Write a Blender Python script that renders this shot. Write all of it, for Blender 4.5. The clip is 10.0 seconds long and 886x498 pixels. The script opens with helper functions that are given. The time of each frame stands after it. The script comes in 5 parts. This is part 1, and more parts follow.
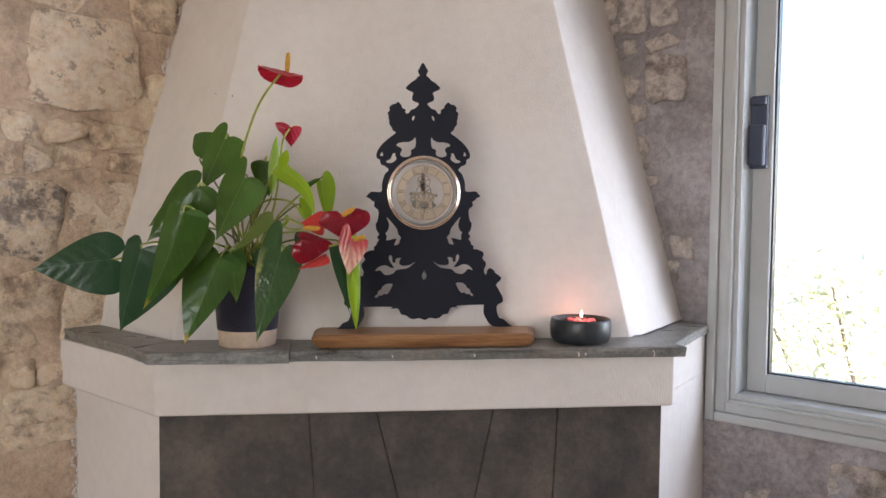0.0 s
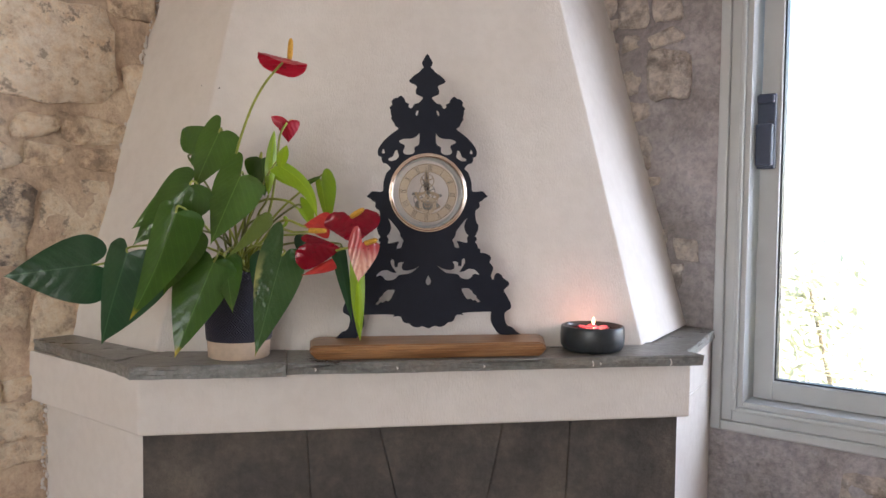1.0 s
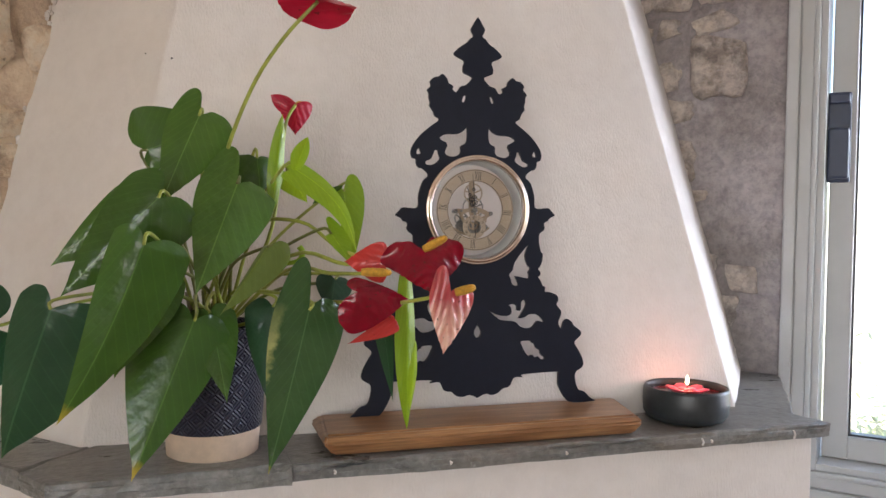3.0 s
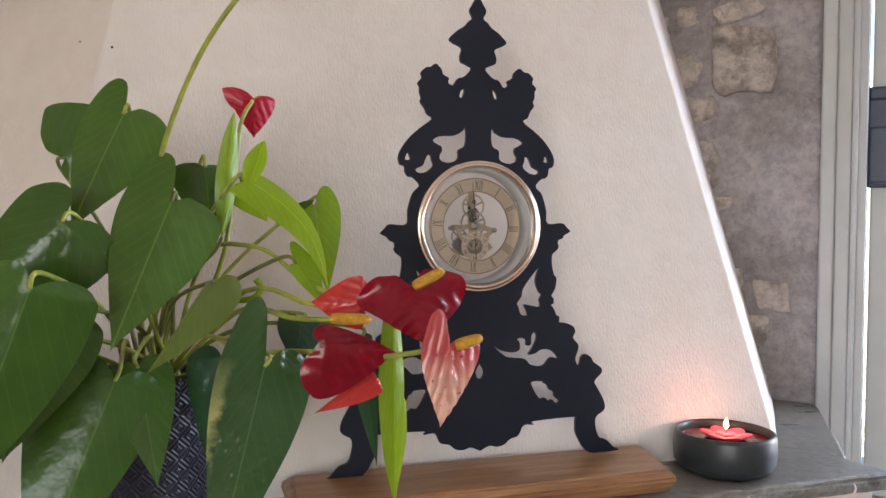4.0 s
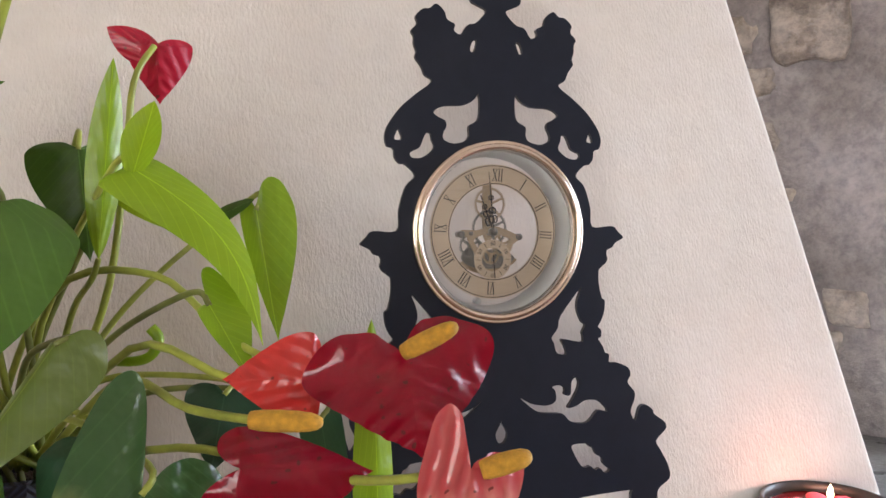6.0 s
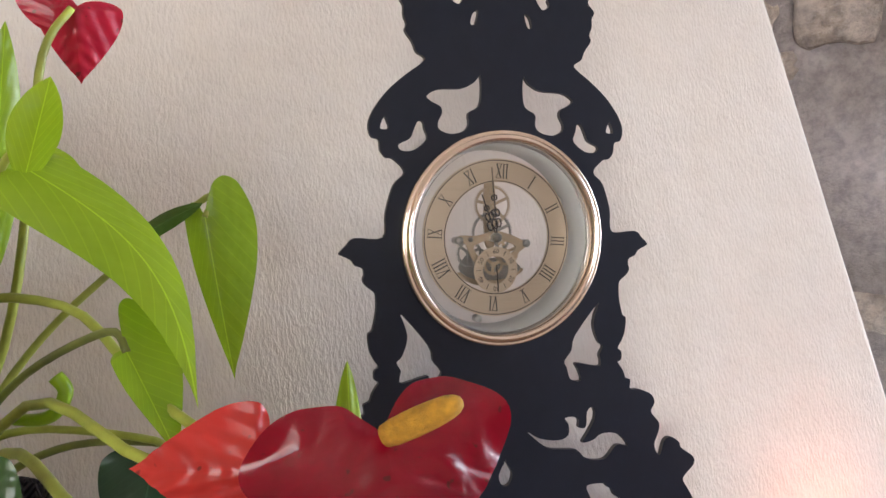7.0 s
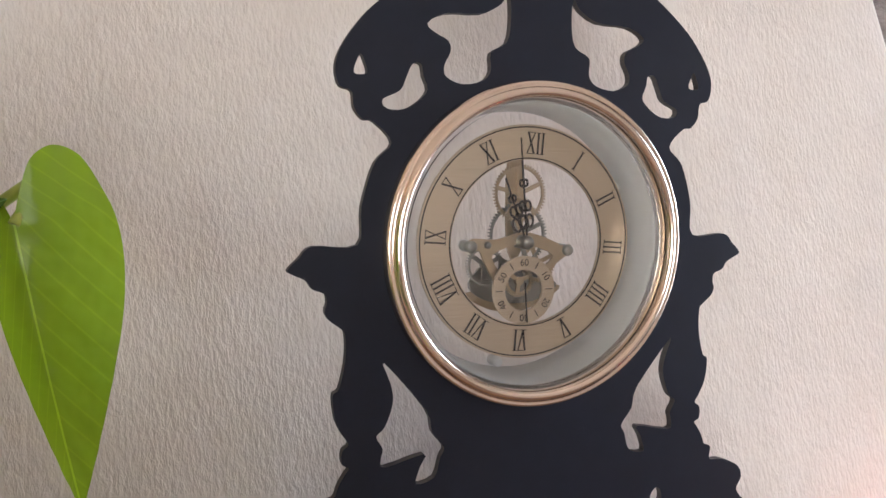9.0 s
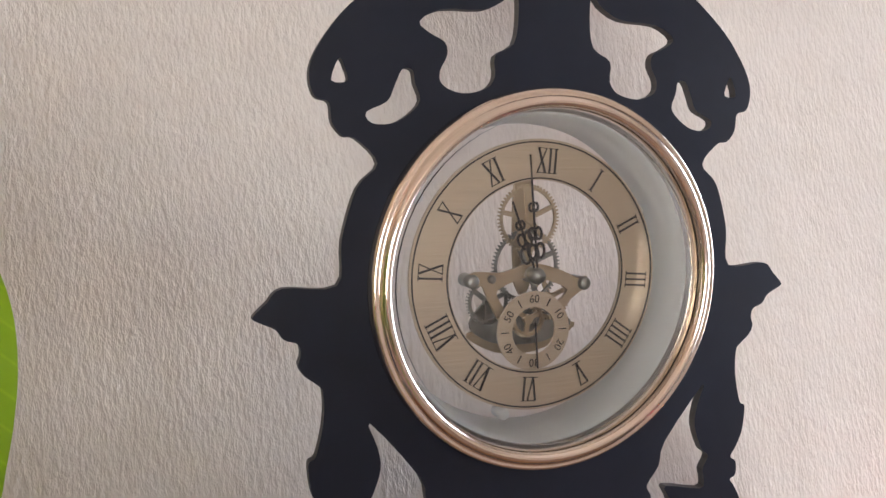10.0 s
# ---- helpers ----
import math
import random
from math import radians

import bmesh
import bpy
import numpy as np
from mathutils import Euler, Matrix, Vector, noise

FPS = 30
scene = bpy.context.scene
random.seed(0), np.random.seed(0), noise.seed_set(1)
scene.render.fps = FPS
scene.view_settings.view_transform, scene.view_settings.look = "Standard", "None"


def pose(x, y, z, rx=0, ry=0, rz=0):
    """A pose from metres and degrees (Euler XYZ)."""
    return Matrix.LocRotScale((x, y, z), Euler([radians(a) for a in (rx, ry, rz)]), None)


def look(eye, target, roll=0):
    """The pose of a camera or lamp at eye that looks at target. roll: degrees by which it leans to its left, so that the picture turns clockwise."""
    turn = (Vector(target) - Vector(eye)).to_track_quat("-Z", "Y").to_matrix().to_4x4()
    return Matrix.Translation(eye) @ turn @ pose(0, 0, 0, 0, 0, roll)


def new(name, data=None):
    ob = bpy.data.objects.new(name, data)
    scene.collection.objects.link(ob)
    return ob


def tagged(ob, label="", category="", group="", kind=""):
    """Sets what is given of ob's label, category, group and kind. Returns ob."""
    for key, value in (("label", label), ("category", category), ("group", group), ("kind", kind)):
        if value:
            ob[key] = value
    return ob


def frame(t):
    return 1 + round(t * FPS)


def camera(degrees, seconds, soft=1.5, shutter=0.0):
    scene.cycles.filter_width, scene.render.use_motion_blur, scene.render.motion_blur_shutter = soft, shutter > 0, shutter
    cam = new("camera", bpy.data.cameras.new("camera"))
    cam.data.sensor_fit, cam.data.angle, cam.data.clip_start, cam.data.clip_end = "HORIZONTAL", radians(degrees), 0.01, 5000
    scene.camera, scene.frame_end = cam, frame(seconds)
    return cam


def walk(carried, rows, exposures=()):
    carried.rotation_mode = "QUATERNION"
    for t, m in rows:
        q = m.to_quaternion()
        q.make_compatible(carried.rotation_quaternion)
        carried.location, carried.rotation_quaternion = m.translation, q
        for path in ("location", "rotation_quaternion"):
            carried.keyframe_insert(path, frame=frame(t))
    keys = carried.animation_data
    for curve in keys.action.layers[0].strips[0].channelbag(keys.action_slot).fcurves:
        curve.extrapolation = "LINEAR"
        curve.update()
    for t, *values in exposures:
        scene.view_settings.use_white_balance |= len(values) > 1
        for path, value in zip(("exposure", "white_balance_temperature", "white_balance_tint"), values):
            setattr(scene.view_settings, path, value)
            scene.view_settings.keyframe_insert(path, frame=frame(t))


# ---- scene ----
import itertools

cam = camera(59.0, 10.0)
PATH = [
    (0, (0.083, -0.009, 1.5), (0.322, 1.974, 1.402), 0.6),
    (0.5, (0.057, 0.029, 1.5), (0.333, 2.008, 1.402), 0.7),
    (1, (0.009, 0.104, 1.499), (0.345, 2.074, 1.405), 0.7),
    (1.5, (-0.062, 0.223, 1.507), (0.35, 2.178, 1.417), 0.8),
    (2, (-0.144, 0.344, 1.511), (0.371, 2.275, 1.426), 0.6),
    (2.5, (-0.167, 0.458, 1.502), (0.413, 2.37, 1.424), 0.8),
    (3, (-0.147, 0.59, 1.515), (0.46, 2.494, 1.453), 0.9),
    (4.5, (-0.072, 0.831, 1.539), (0.559, 2.728, 1.484), 0.3),
    (5, (-0.055, 0.899, 1.541), (0.575, 2.797, 1.487), 0.0),
    (5.5, (-0.037, 0.967, 1.542), (0.587, 2.866, 1.484), -0.1),
    (7, (0.015, 1.118, 1.558), (0.658, 3.009, 1.457), 0.1),
    (7.5, (0.016, 1.178, 1.560), (0.709, 3.051, 1.450), 0.2),
    (8, (0.029, 1.219, 1.558), (0.748, 3.080, 1.425), 0.4),
    (8.5, (0.049, 1.260, 1.563), (0.751, 3.126, 1.402), 0.7),
    (9, (0.062, 1.308, 1.568), (0.775, 3.168, 1.391), 0.9),
    (9.5, (0.069, 1.337, 1.575), (0.805, 3.188, 1.390), 0.9),
    (10, (0.084, 1.360, 1.579), (0.793, 3.221, 1.397), 0.7),
]
EXPOSURES = [(0, 2.38), (2, 2.40), (3, 2.48), (5, 2.68), (7, 2.82), (10, 2.83)]
walk(cam, [(t, look(eye, target, roll)) for t, eye, target, roll in PATH], EXPOSURES)

# ---- light ----
scene.view_settings.exposure = 2.4
SUN_DIR = Vector((0.60, -0.66, 0.62)).normalized()      # towards the sun, along the window wall
world = bpy.data.worlds.new("daylight")
scene.world = world
world.use_nodes = True
_n = world.node_tree.nodes
_bg = _n["Background"]
_sky = _n.new("ShaderNodeTexSky")
_sky.sky_type = "NISHITA"
_sky.sun_disc = False
_sky.sun_elevation = math.asin(SUN_DIR.z)
_sky.sun_rotation = math.atan2(SUN_DIR.x, SUN_DIR.y)
_sky.air_density, _sky.dust_density = 1.0, 1.0
world.node_tree.links.new(_sky.outputs[0], _bg.inputs[0])
_bg.inputs[1].default_value = 0.15


def lamp(name, kind, power, m, color=(1, 1, 1), **props):
    data = bpy.data.lights.new(name, kind)
    data.energy, data.color = power, color
    if "size" in props:
        data.shape, data.size, data.size_y = "RECTANGLE", props["size"], props["size_y"]
    if "angle" in props:
        data.angle = props["angle"]
    if "radius" in props:
        data.shadow_soft_size = props["radius"]
    ob = new(name, data)
    ob.matrix_world = m
    return ob


lamp("sun", "SUN", 5.0, look(SUN_DIR * 30, (0, 0, 0)), (1, 0.95, 0.87), angle=radians(0.5))

# ---- materials ----


def material(name, build, rough=0.5, metal=0.0, spec=0.5):
    mat = bpy.data.materials.new(name)
    mat.use_nodes = True
    tree = mat.node_tree
    bsdf = tree.nodes["Principled BSDF"]
    bsdf.inputs["Roughness"].default_value = rough
    bsdf.inputs["Metallic"].default_value = metal
    bsdf.inputs["Specular IOR Level"].default_value = spec
    build(tree, bsdf)
    return mat


def node(tree, kind, **values):
    n = tree.nodes.new(kind)
    for key, v in values.items():
        n.inputs[key.replace("_", " ")].default_value = v
    return n


def coords(tree, scale=(1, 1, 1), which="Object"):
    c = tree.nodes.new("ShaderNodeTexCoord")
    m = tree.nodes.new("ShaderNodeMapping")
    m.inputs["Scale"].default_value = scale
    tree.links.new(c.outputs[which], m.inputs["Vector"])
    return m.outputs[0]


def noise_tex(tree, vec, scale, detail=4.0, rough=0.6):
    n = node(tree, "ShaderNodeTexNoise", Scale=scale, Detail=detail, Roughness=rough)
    tree.links.new(vec, n.inputs["Vector"])
    return n.outputs["Fac"]


def ramp(tree, fac, stops):
    r = tree.nodes.new("ShaderNodeValToRGB")
    els = r.color_ramp.elements
    while len(els) < len(stops):
        els.new(0.5)
    for e, (p, c) in zip(els, stops):
        e.position = p
        e.color = (*c, 1) if len(c) == 3 else c
    tree.links.new(fac, r.inputs[0])
    return r.outputs[0]


def mix(tree, fac, a, b, how="MIX"):
    m = tree.nodes.new("ShaderNodeMix")
    m.data_type, m.blend_type = "RGBA", how
    for sock, v in ((m.inputs[0], fac), (m.inputs[6], a), (m.inputs[7], b)):
        if isinstance(v, (int, float)):
            sock.default_value = v
        elif isinstance(v, tuple):
            sock.default_value = (*v, 1)
        else:
            tree.links.new(v, sock)
    return m.outputs[2]


def math_node(tree, op, a, b=0.0):
    m = tree.nodes.new("ShaderNodeMath")
    m.operation = op
    for sock, v in zip(m.inputs, (a, b)):
        if isinstance(v, (int, float)):
            sock.default_value = v
        else:
            tree.links.new(v, sock)
    return m.outputs[0]


def bump(tree, bsdf, height, strength, distance):
    b = node(tree, "ShaderNodeBump", Strength=strength, Distance=distance)
    tree.links.new(height, b.inputs["Height"])
    old = bsdf.inputs["Normal"].links
    if old:
        tree.links.new(old[0].from_socket, b.inputs["Normal"])
    tree.links.new(b.outputs[0], bsdf.inputs["Normal"])


def plaster_look(tree, bsdf):
    v = coords(tree)
    big = noise_tex(tree, v, 3.0, 3.0)
    col = ramp(tree, big, [(0.3, (0.67, 0.62, 0.575)), (0.7, (0.75, 0.705, 0.665))])
    fine = noise_tex(tree, v, 40.0, 5.0)
    col = mix(tree, 0.10, col, ramp(tree, fine, [(0.35, (0.55, 0.50, 0.45)), (0.6, (0.84, 0.80, 0.76))]))
    tree.links.new(col, bsdf.inputs["Base Color"])
    # brushed coat: fine upright ridges and grain
    strokes = noise_tex(tree, coords(tree, (1.0, 1.0, 0.30)), 360.0, 3.0, 0.6)
    blobs = noise_tex(tree, v, 70.0, 2.0, 0.5)
    waves = noise_tex(tree, v, 9.0, 2.0, 0.5)
    bump(tree, bsdf, strokes, 0.6, 0.0024)
    bump(tree, bsdf, blobs, 0.28, 0.0022)
    bump(tree, bsdf, waves, 0.35, 0.01)


def lime_smear(tree, col, most=0.8):
    """Old lime wash and mortar dragged over stones and joints alike, with greyer and browner patches in it."""
    geo = tree.nodes.new("ShaderNodeNewGeometry")
    v = geo.outputs["Position"]
    where = noise_tex(tree, v, 5.5, 7.0, 0.68)
    tint = ramp(tree, noise_tex(tree, v, 3.1, 5.0, 0.6), [(0.30, (0.36, 0.275, 0.21)), (0.42, (0.62, 0.50, 0.39)), (0.56, (0.88, 0.76, 0.62)), (0.70, (0.58, 0.485, 0.40))])
    return mix(tree, ramp(tree, where, [(0.40, (0, 0, 0)), (0.58, (most,) * 3)]), col, tint)


def mortar_look(tint):
    """Hand-smeared lime mortar; tint: its general colour."""
    def build(tree, bsdf):
        v = coords(tree)
        a = noise_tex(tree, v, 5.0, 8.0, 0.72)
        col = ramp(tree, a, [(0.28, (0.22, 0.20, 0.18)), (0.42, (0.50, 0.47, 0.43)), (0.55, (0.68, 0.65, 0.61)), (0.68, (0.82, 0.80, 0.76)), (0.82, (0.46, 0.44, 0.42))])
        patch = noise_tex(tree, v, 2.3, 4.0, 0.6)
        col = mix(tree, ramp(tree, patch, [(0.42, (0, 0, 0)), (0.62, (0.6,) * 3)]), col, (0.42, 0.39, 0.35))
        b = noise_tex(tree, v, 60.0, 5.0, 0.7)
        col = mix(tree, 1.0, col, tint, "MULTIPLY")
        # warm tint gets the lime smear, the haze-blue tint of the right wall none
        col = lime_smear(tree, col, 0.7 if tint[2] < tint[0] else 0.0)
        col = mix(tree, 0.4, col, ramp(tree, b, [(0.35, (0.25, 0.21, 0.18)), (0.6, (0.70, 0.61, 0.52))]), "OVERLAY")
        tree.links.new(col, bsdf.inputs["Base Color"])
        bump(tree, bsdf, b, 0.8, 0.005)
        bump(tree, bsdf, a, 0.8, 0.02)
    return build


def stone_look(stops, smear=0.55, bare=0.55, lime=(0.92, 0.78, 0.62)):
    """bare: how much grey-brown stone shows through the crust; lime: colour of the crust."""
    def build(tree, bsdf):
        info = tree.nodes.new("ShaderNodeObjectInfo")
        v = coords(tree)
        shift = node(tree, "ShaderNodeVectorMath")
        tree.links.new(v, shift.inputs[0])
        tree.links.new(info.outputs["Random"], shift.inputs[1])
        v = shift.outputs[0]
        a = noise_tex(tree, v, 9.0, 8.0, 0.7)
        col = ramp(tree, a, stops)
        tone = ramp(tree, info.outputs["Random"], [(0.0, (0.78, 0.75, 0.73)), (0.5, (0.98, 0.95, 0.90)), (1.0, (1.15, 1.08, 1.0))])
        col = mix(tree, 0.8, col, tone, "MULTIPLY")
        b = noise_tex(tree, v, 45.0, 6.0, 0.7)
        col = lime_smear(tree, col, smear)
        # flaked crust: hard-edged patches of pale lime and bare grey-brown stone
        c = noise_tex(tree, v, 19.0, 9.0, 0.72)
        col = mix(tree, ramp(tree, c, [(0.39, (bare,) * 3), (0.45, (0, 0, 0))]), col, tuple(0.34 * v for v in lime))
        col = mix(tree, ramp(tree, c, [(0.46, (0, 0, 0)), (0.56, (0.7,) * 3)]), col, lime)
        col = mix(tree, 0.5, col, ramp(tree, b, [(0.36, (0.27, 0.24, 0.22)), (0.60, (0.80, 0.73, 0.64))]), "OVERLAY")
        tree.links.new(col, bsdf.inputs["Base Color"])
        bump(tree, bsdf, b, 0.8, 0.007)
        bump(tree, bsdf, c, 0.8, 0.012)
        bump(tree, bsdf, a, 0.8, 0.018)
    return build


def slate_look(tree, bsdf):
    v = coords(tree)
    a = noise_tex(tree, coords(tree, (1, 1.6, 3)), 7.0, 7.0, 0.65)
    col = ramp(tree, a, [(0.25, (0.125, 0.127, 0.122)), (0.45, (0.185, 0.187, 0.178)), (0.6, (0.225, 0.222, 0.208)), (0.8, (0.28, 0.28, 0.265))])
    b = noise_tex(tree, v, 90.0, 5.0, 0.7)
    col = mix(tree, 0.35, col, ramp(tree, b, [(0.4, (0.10, 0.10, 0.10)), (0.66, (0.75, 0.75, 0.74))]), "OVERLAY")
    tree.links.new(col, bsdf.inputs["Base Color"])
    tree.links.new(ramp(tree, a, [(0.3, (0.22,) * 3), (0.7, (0.44,) * 3)]), bsdf.inputs["Roughness"])
    # pale scuffs and rusty brown stains
    tree.links.new(mix(tree, ramp(tree, noise_tex(tree, v, 34.0, 6.0, 0.75), [(0.60, (0, 0, 0)), (0.70, (0.6,) * 3)]), mix(tree, ramp(tree, noise_tex(tree, v, 5.0, 5.0, 0.6), [(0.50, (0, 0, 0)), (0.66, (0.5,) * 3)]), col, (0.20, 0.165, 0.13)), (0.46, 0.45, 0.43)), bsdf.inputs["Base Color"])
    bump(tree, bsdf, b, 0.5, 0.0015)
    bump(tree, bsdf, a, 0.7, 0.008)


def soot_look(tree, bsdf):
    v = coords(tree)
    a = noise_tex(tree, v, 6.0, 7.0, 0.7)
    col = ramp(tree, a, [(0.3, (0.052, 0.047, 0.045)), (0.46, (0.085, 0.076, 0.070)), (0.60, (0.125, 0.108, 0.094)), (0.76, (0.20, 0.168, 0.138))])
    b = noise_tex(tree, v, 70.0, 5.0, 0.75)
    col = mix(tree, ramp(tree, noise_tex(tree, v, 24.0, 9.0, 0.75), [(0.56, (0, 0, 0)), (0.66, (0.35,) * 3)]), col, (0.13, 0.108, 0.088))
    col = mix(tree, 0.3, col, ramp(tree, b, [(0.40, (0.18, 0.18, 0.18)), (0.70, (0.6, 0.56, 0.52))]), "OVERLAY")
    tree.links.new(col, bsdf.inputs["Base Color"])
    bump(tree, bsdf, b, 0.6, 0.003)
    bump(tree, bsdf, a, 0.6, 0.015)


def plain(color, var=0.12, scale=30.0, grain=0.0, dist=0.001):
    def build(tree, bsdf):
        a = noise_tex(tree, coords(tree), scale, 4.0)
        lo = tuple(c * (1 - var) for c in color)
        hi = tuple(min(1, c * (1 + var)) for c in color)
        tree.links.new(ramp(tree, a, [(0.3, lo), (0.7, hi)]), bsdf.inputs["Base Color"])
        if grain:
            bump(tree, bsdf, noise_tex(tree, coords(tree), scale * 8, 3.0), grain, dist)
    return build


def wood_look(tree, bsdf):
    a = noise_tex(tree, coords(tree, (2.0, 26, 26)), 3.0, 6.0, 0.6)
    col = ramp(tree, a, [(0.3, (0.17, 0.082, 0.036)), (0.5, (0.29, 0.150, 0.066)), (0.68, (0.40, 0.230, 0.110))])
    b = noise_tex(tree, coords(tree, (8, 200, 200)), 3.0, 3.0, 0.6)
    col = mix(tree, 0.3, col, ramp(tree, b, [(0.4, (0.10, 0.05, 0.03)), (0.6, (0.6, 0.45, 0.3))]), "OVERLAY")
    tree.links.new(col, bsdf.inputs["Base Color"])
    bump(tree, bsdf, b, 0.25, 0.0006)


def leaf_look(dark, light, gloss, tip=2.0, margin=False, relief=0.45):
    """Blade: uv x runs across the blade from -1 to 1 (0.5 on the midrib), y from base to tip."""
    def build(tree, bsdf):
        tc = tree.nodes.new("ShaderNodeTexCoord")
        sep = tree.nodes.new("ShaderNodeSeparateXYZ")
        tree.links.new(tc.outputs["UV"], sep.inputs[0])
        side = math_node(tree, "ABSOLUTE", math_node(tree, "SUBTRACT", sep.outputs[0], 0.5))
        rib = math_node(tree, "LESS_THAN", side, 0.008)
        # side veins run forwards from the midrib
        run = math_node(tree, "SUBTRACT", math_node(tree, "MULTIPLY", sep.outputs[1], 9.0), math_node(tree, "MULTIPLY", side, 8.0))
        vein = math_node(tree, "ABSOLUTE", math_node(tree, "SUBTRACT", math_node(tree, "FRACT", run), 0.5))
        veinline = ramp(tree, vein, [(0.0, (1, 1, 1)), (0.09, (0, 0, 0))])
        info = tree.nodes.new("ShaderNodeObjectInfo")
        a = noise_tex(tree, coords(tree), 22.0, 5.0, 0.6)
        col = mix(tree, a, dark, light)
        col = mix(tree, math_node(tree, "MULTIPLY", veinline, 0.14), col, tuple(min(1, c * 1.8) for c in light))
        col = mix(tree, math_node(tree, "MULTIPLY", rib, 0.35), col, tuple(min(1, c * 2.0 + 0.02) for c in light))
        tone = ramp(tree, info.outputs["Random"], [(0.0, (0.75, 0.8, 0.8)), (1.0, (1.2, 1.15, 1.0))])
        col = mix(tree, 1.0, col, tone, "MULTIPLY")
        rag = math_node(tree, "MULTIPLY", math_node(tree, "SUBTRACT", noise_tex(tree, coords(tree), 60.0, 4.0), 0.5), 0.16)
        if tip < 1:
            dry = ramp(tree, math_node(tree, "ADD", sep.outputs[1], rag), [(tip, (0, 0, 0)), (min(1, tip + 0.07), (1, 1, 1))])
            col = mix(tree, dry, col, (0.42, 0.34, 0.04))
        if margin:
            edge = math_node(tree, "ADD", math_node(tree, "SUBTRACT", sep.outputs[0], 0.5), math_node(tree, "MULTIPLY", rag, 2.0))
            low = ramp(tree, math_node(tree, "ADD", sep.outputs[1], rag), [(0.0, (0, 0, 0)), (0.35, (1, 1, 1))])
            col = mix(tree, math_node(tree, "MULTIPLY", low, ramp(tree, edge, [(0.33, (0, 0, 0)), (0.43, (0.85, 0.85, 0.85))])), col, (0.50, 0.50, 0.20))
        bsdf.inputs["Roughness"].default_value = gloss
        tree.links.new(col, bsdf.inputs["Base Color"])
        bump(tree, bsdf, veinline, -0.4, 0.0016)
        bump(tree, bsdf, noise_tex(tree, coords(tree), 38.0, 3.0), relief, 0.005)
        thin = tree.nodes.new("ShaderNodeBsdfTranslucent")
        tree.links.new(mix(tree, 1.0, col, (1.6, 1.5, 0.7), "MULTIPLY"), thin.inputs["Color"])
        both = tree.nodes.new("ShaderNodeMixShader")
        both.inputs[0].default_value = 0.25
        tree.links.new(bsdf.outputs[0], both.inputs[1])
        tree.links.new(thin.outputs[0], both.inputs[2])
        tree.links.new(both.outputs[0], tree.nodes["Material Output"].inputs["Surface"])
    return build


def spathe_look(dark, light, gloss, streak=None):
    """Waxy spathe: puckered between veins that spread from the base; streak: a second colour along the veins."""
    def build(tree, bsdf):
        tc = tree.nodes.new("ShaderNodeTexCoord")
        sep = tree.nodes.new("ShaderNodeSeparateXYZ")
        tree.links.new(tc.outputs["UV"], sep.inputs[0])
        side = math_node(tree, "ABSOLUTE", math_node(tree, "SUBTRACT", sep.outputs[0], 0.5))
        wob = math_node(tree, "MULTIPLY", noise_tex(tree, coords(tree), 40.0, 3.0), 0.8)
        run = math_node(tree, "ADD", math_node(tree, "SUBTRACT", math_node(tree, "MULTIPLY", side, 6.0), math_node(tree, "MULTIPLY", sep.outputs[1], 1.6)), wob)
        vein = math_node(tree, "ADD", math_node(tree, "MULTIPLY", math_node(tree, "SINE", math_node(tree, "MULTIPLY", run, 6.28)), 0.25), 0.25)
        a = noise_tex(tree, coords(tree), 50.0, 5.0, 0.6)
        col = mix(tree, a, dark, light)
        if streak:
            red = ramp(tree, vein, [(0.05, (1, 1, 1)), (0.36, (0, 0, 0))])
            col = mix(tree, math_node(tree, "MULTIPLY", red, 0.36), col, streak)
            # red runs out from the base towards a cream tip
            col = mix(tree, ramp(tree, sep.outputs[1], [(0.12, (0.85,) * 3), (0.55, (0.12,) * 3)]), col, streak)
        specks = noise_tex(tree, coords(tree), 230.0, 1.0, 0.4)
        col = mix(tree, ramp(tree, specks, [(0.70, (0, 0, 0)), (0.74, (0.7,) * 3)]), col, (0.055, 0.014, 0.010))
        tree.links.new(col, bsdf.inputs["Base Color"])
        bump(tree, bsdf, vein, 0.45, 0.0040)
        bump(tree, bsdf, noise_tex(tree, coords(tree), 26.0, 1.0), 0.2, 0.010)
        bsdf.inputs["Coat Weight"].default_value = 0.6
        bsdf.inputs["Coat Roughness"].default_value = 0.06
        thin = tree.nodes.new("ShaderNodeBsdfTranslucent")
        tree.links.new(mix(tree, 1.0, col, (1.5, 1.2, 1.2), "MULTIPLY"), thin.inputs["Color"])
        both = tree.nodes.new("ShaderNodeMixShader")
        both.inputs[0].default_value = 0.22
        tree.links.new(bsdf.outputs[0], both.inputs[1])
        tree.links.new(thin.outputs[0], both.inputs[2])
        tree.links.new(both.outputs[0], tree.nodes["Material Output"].inputs["Surface"])
    return build


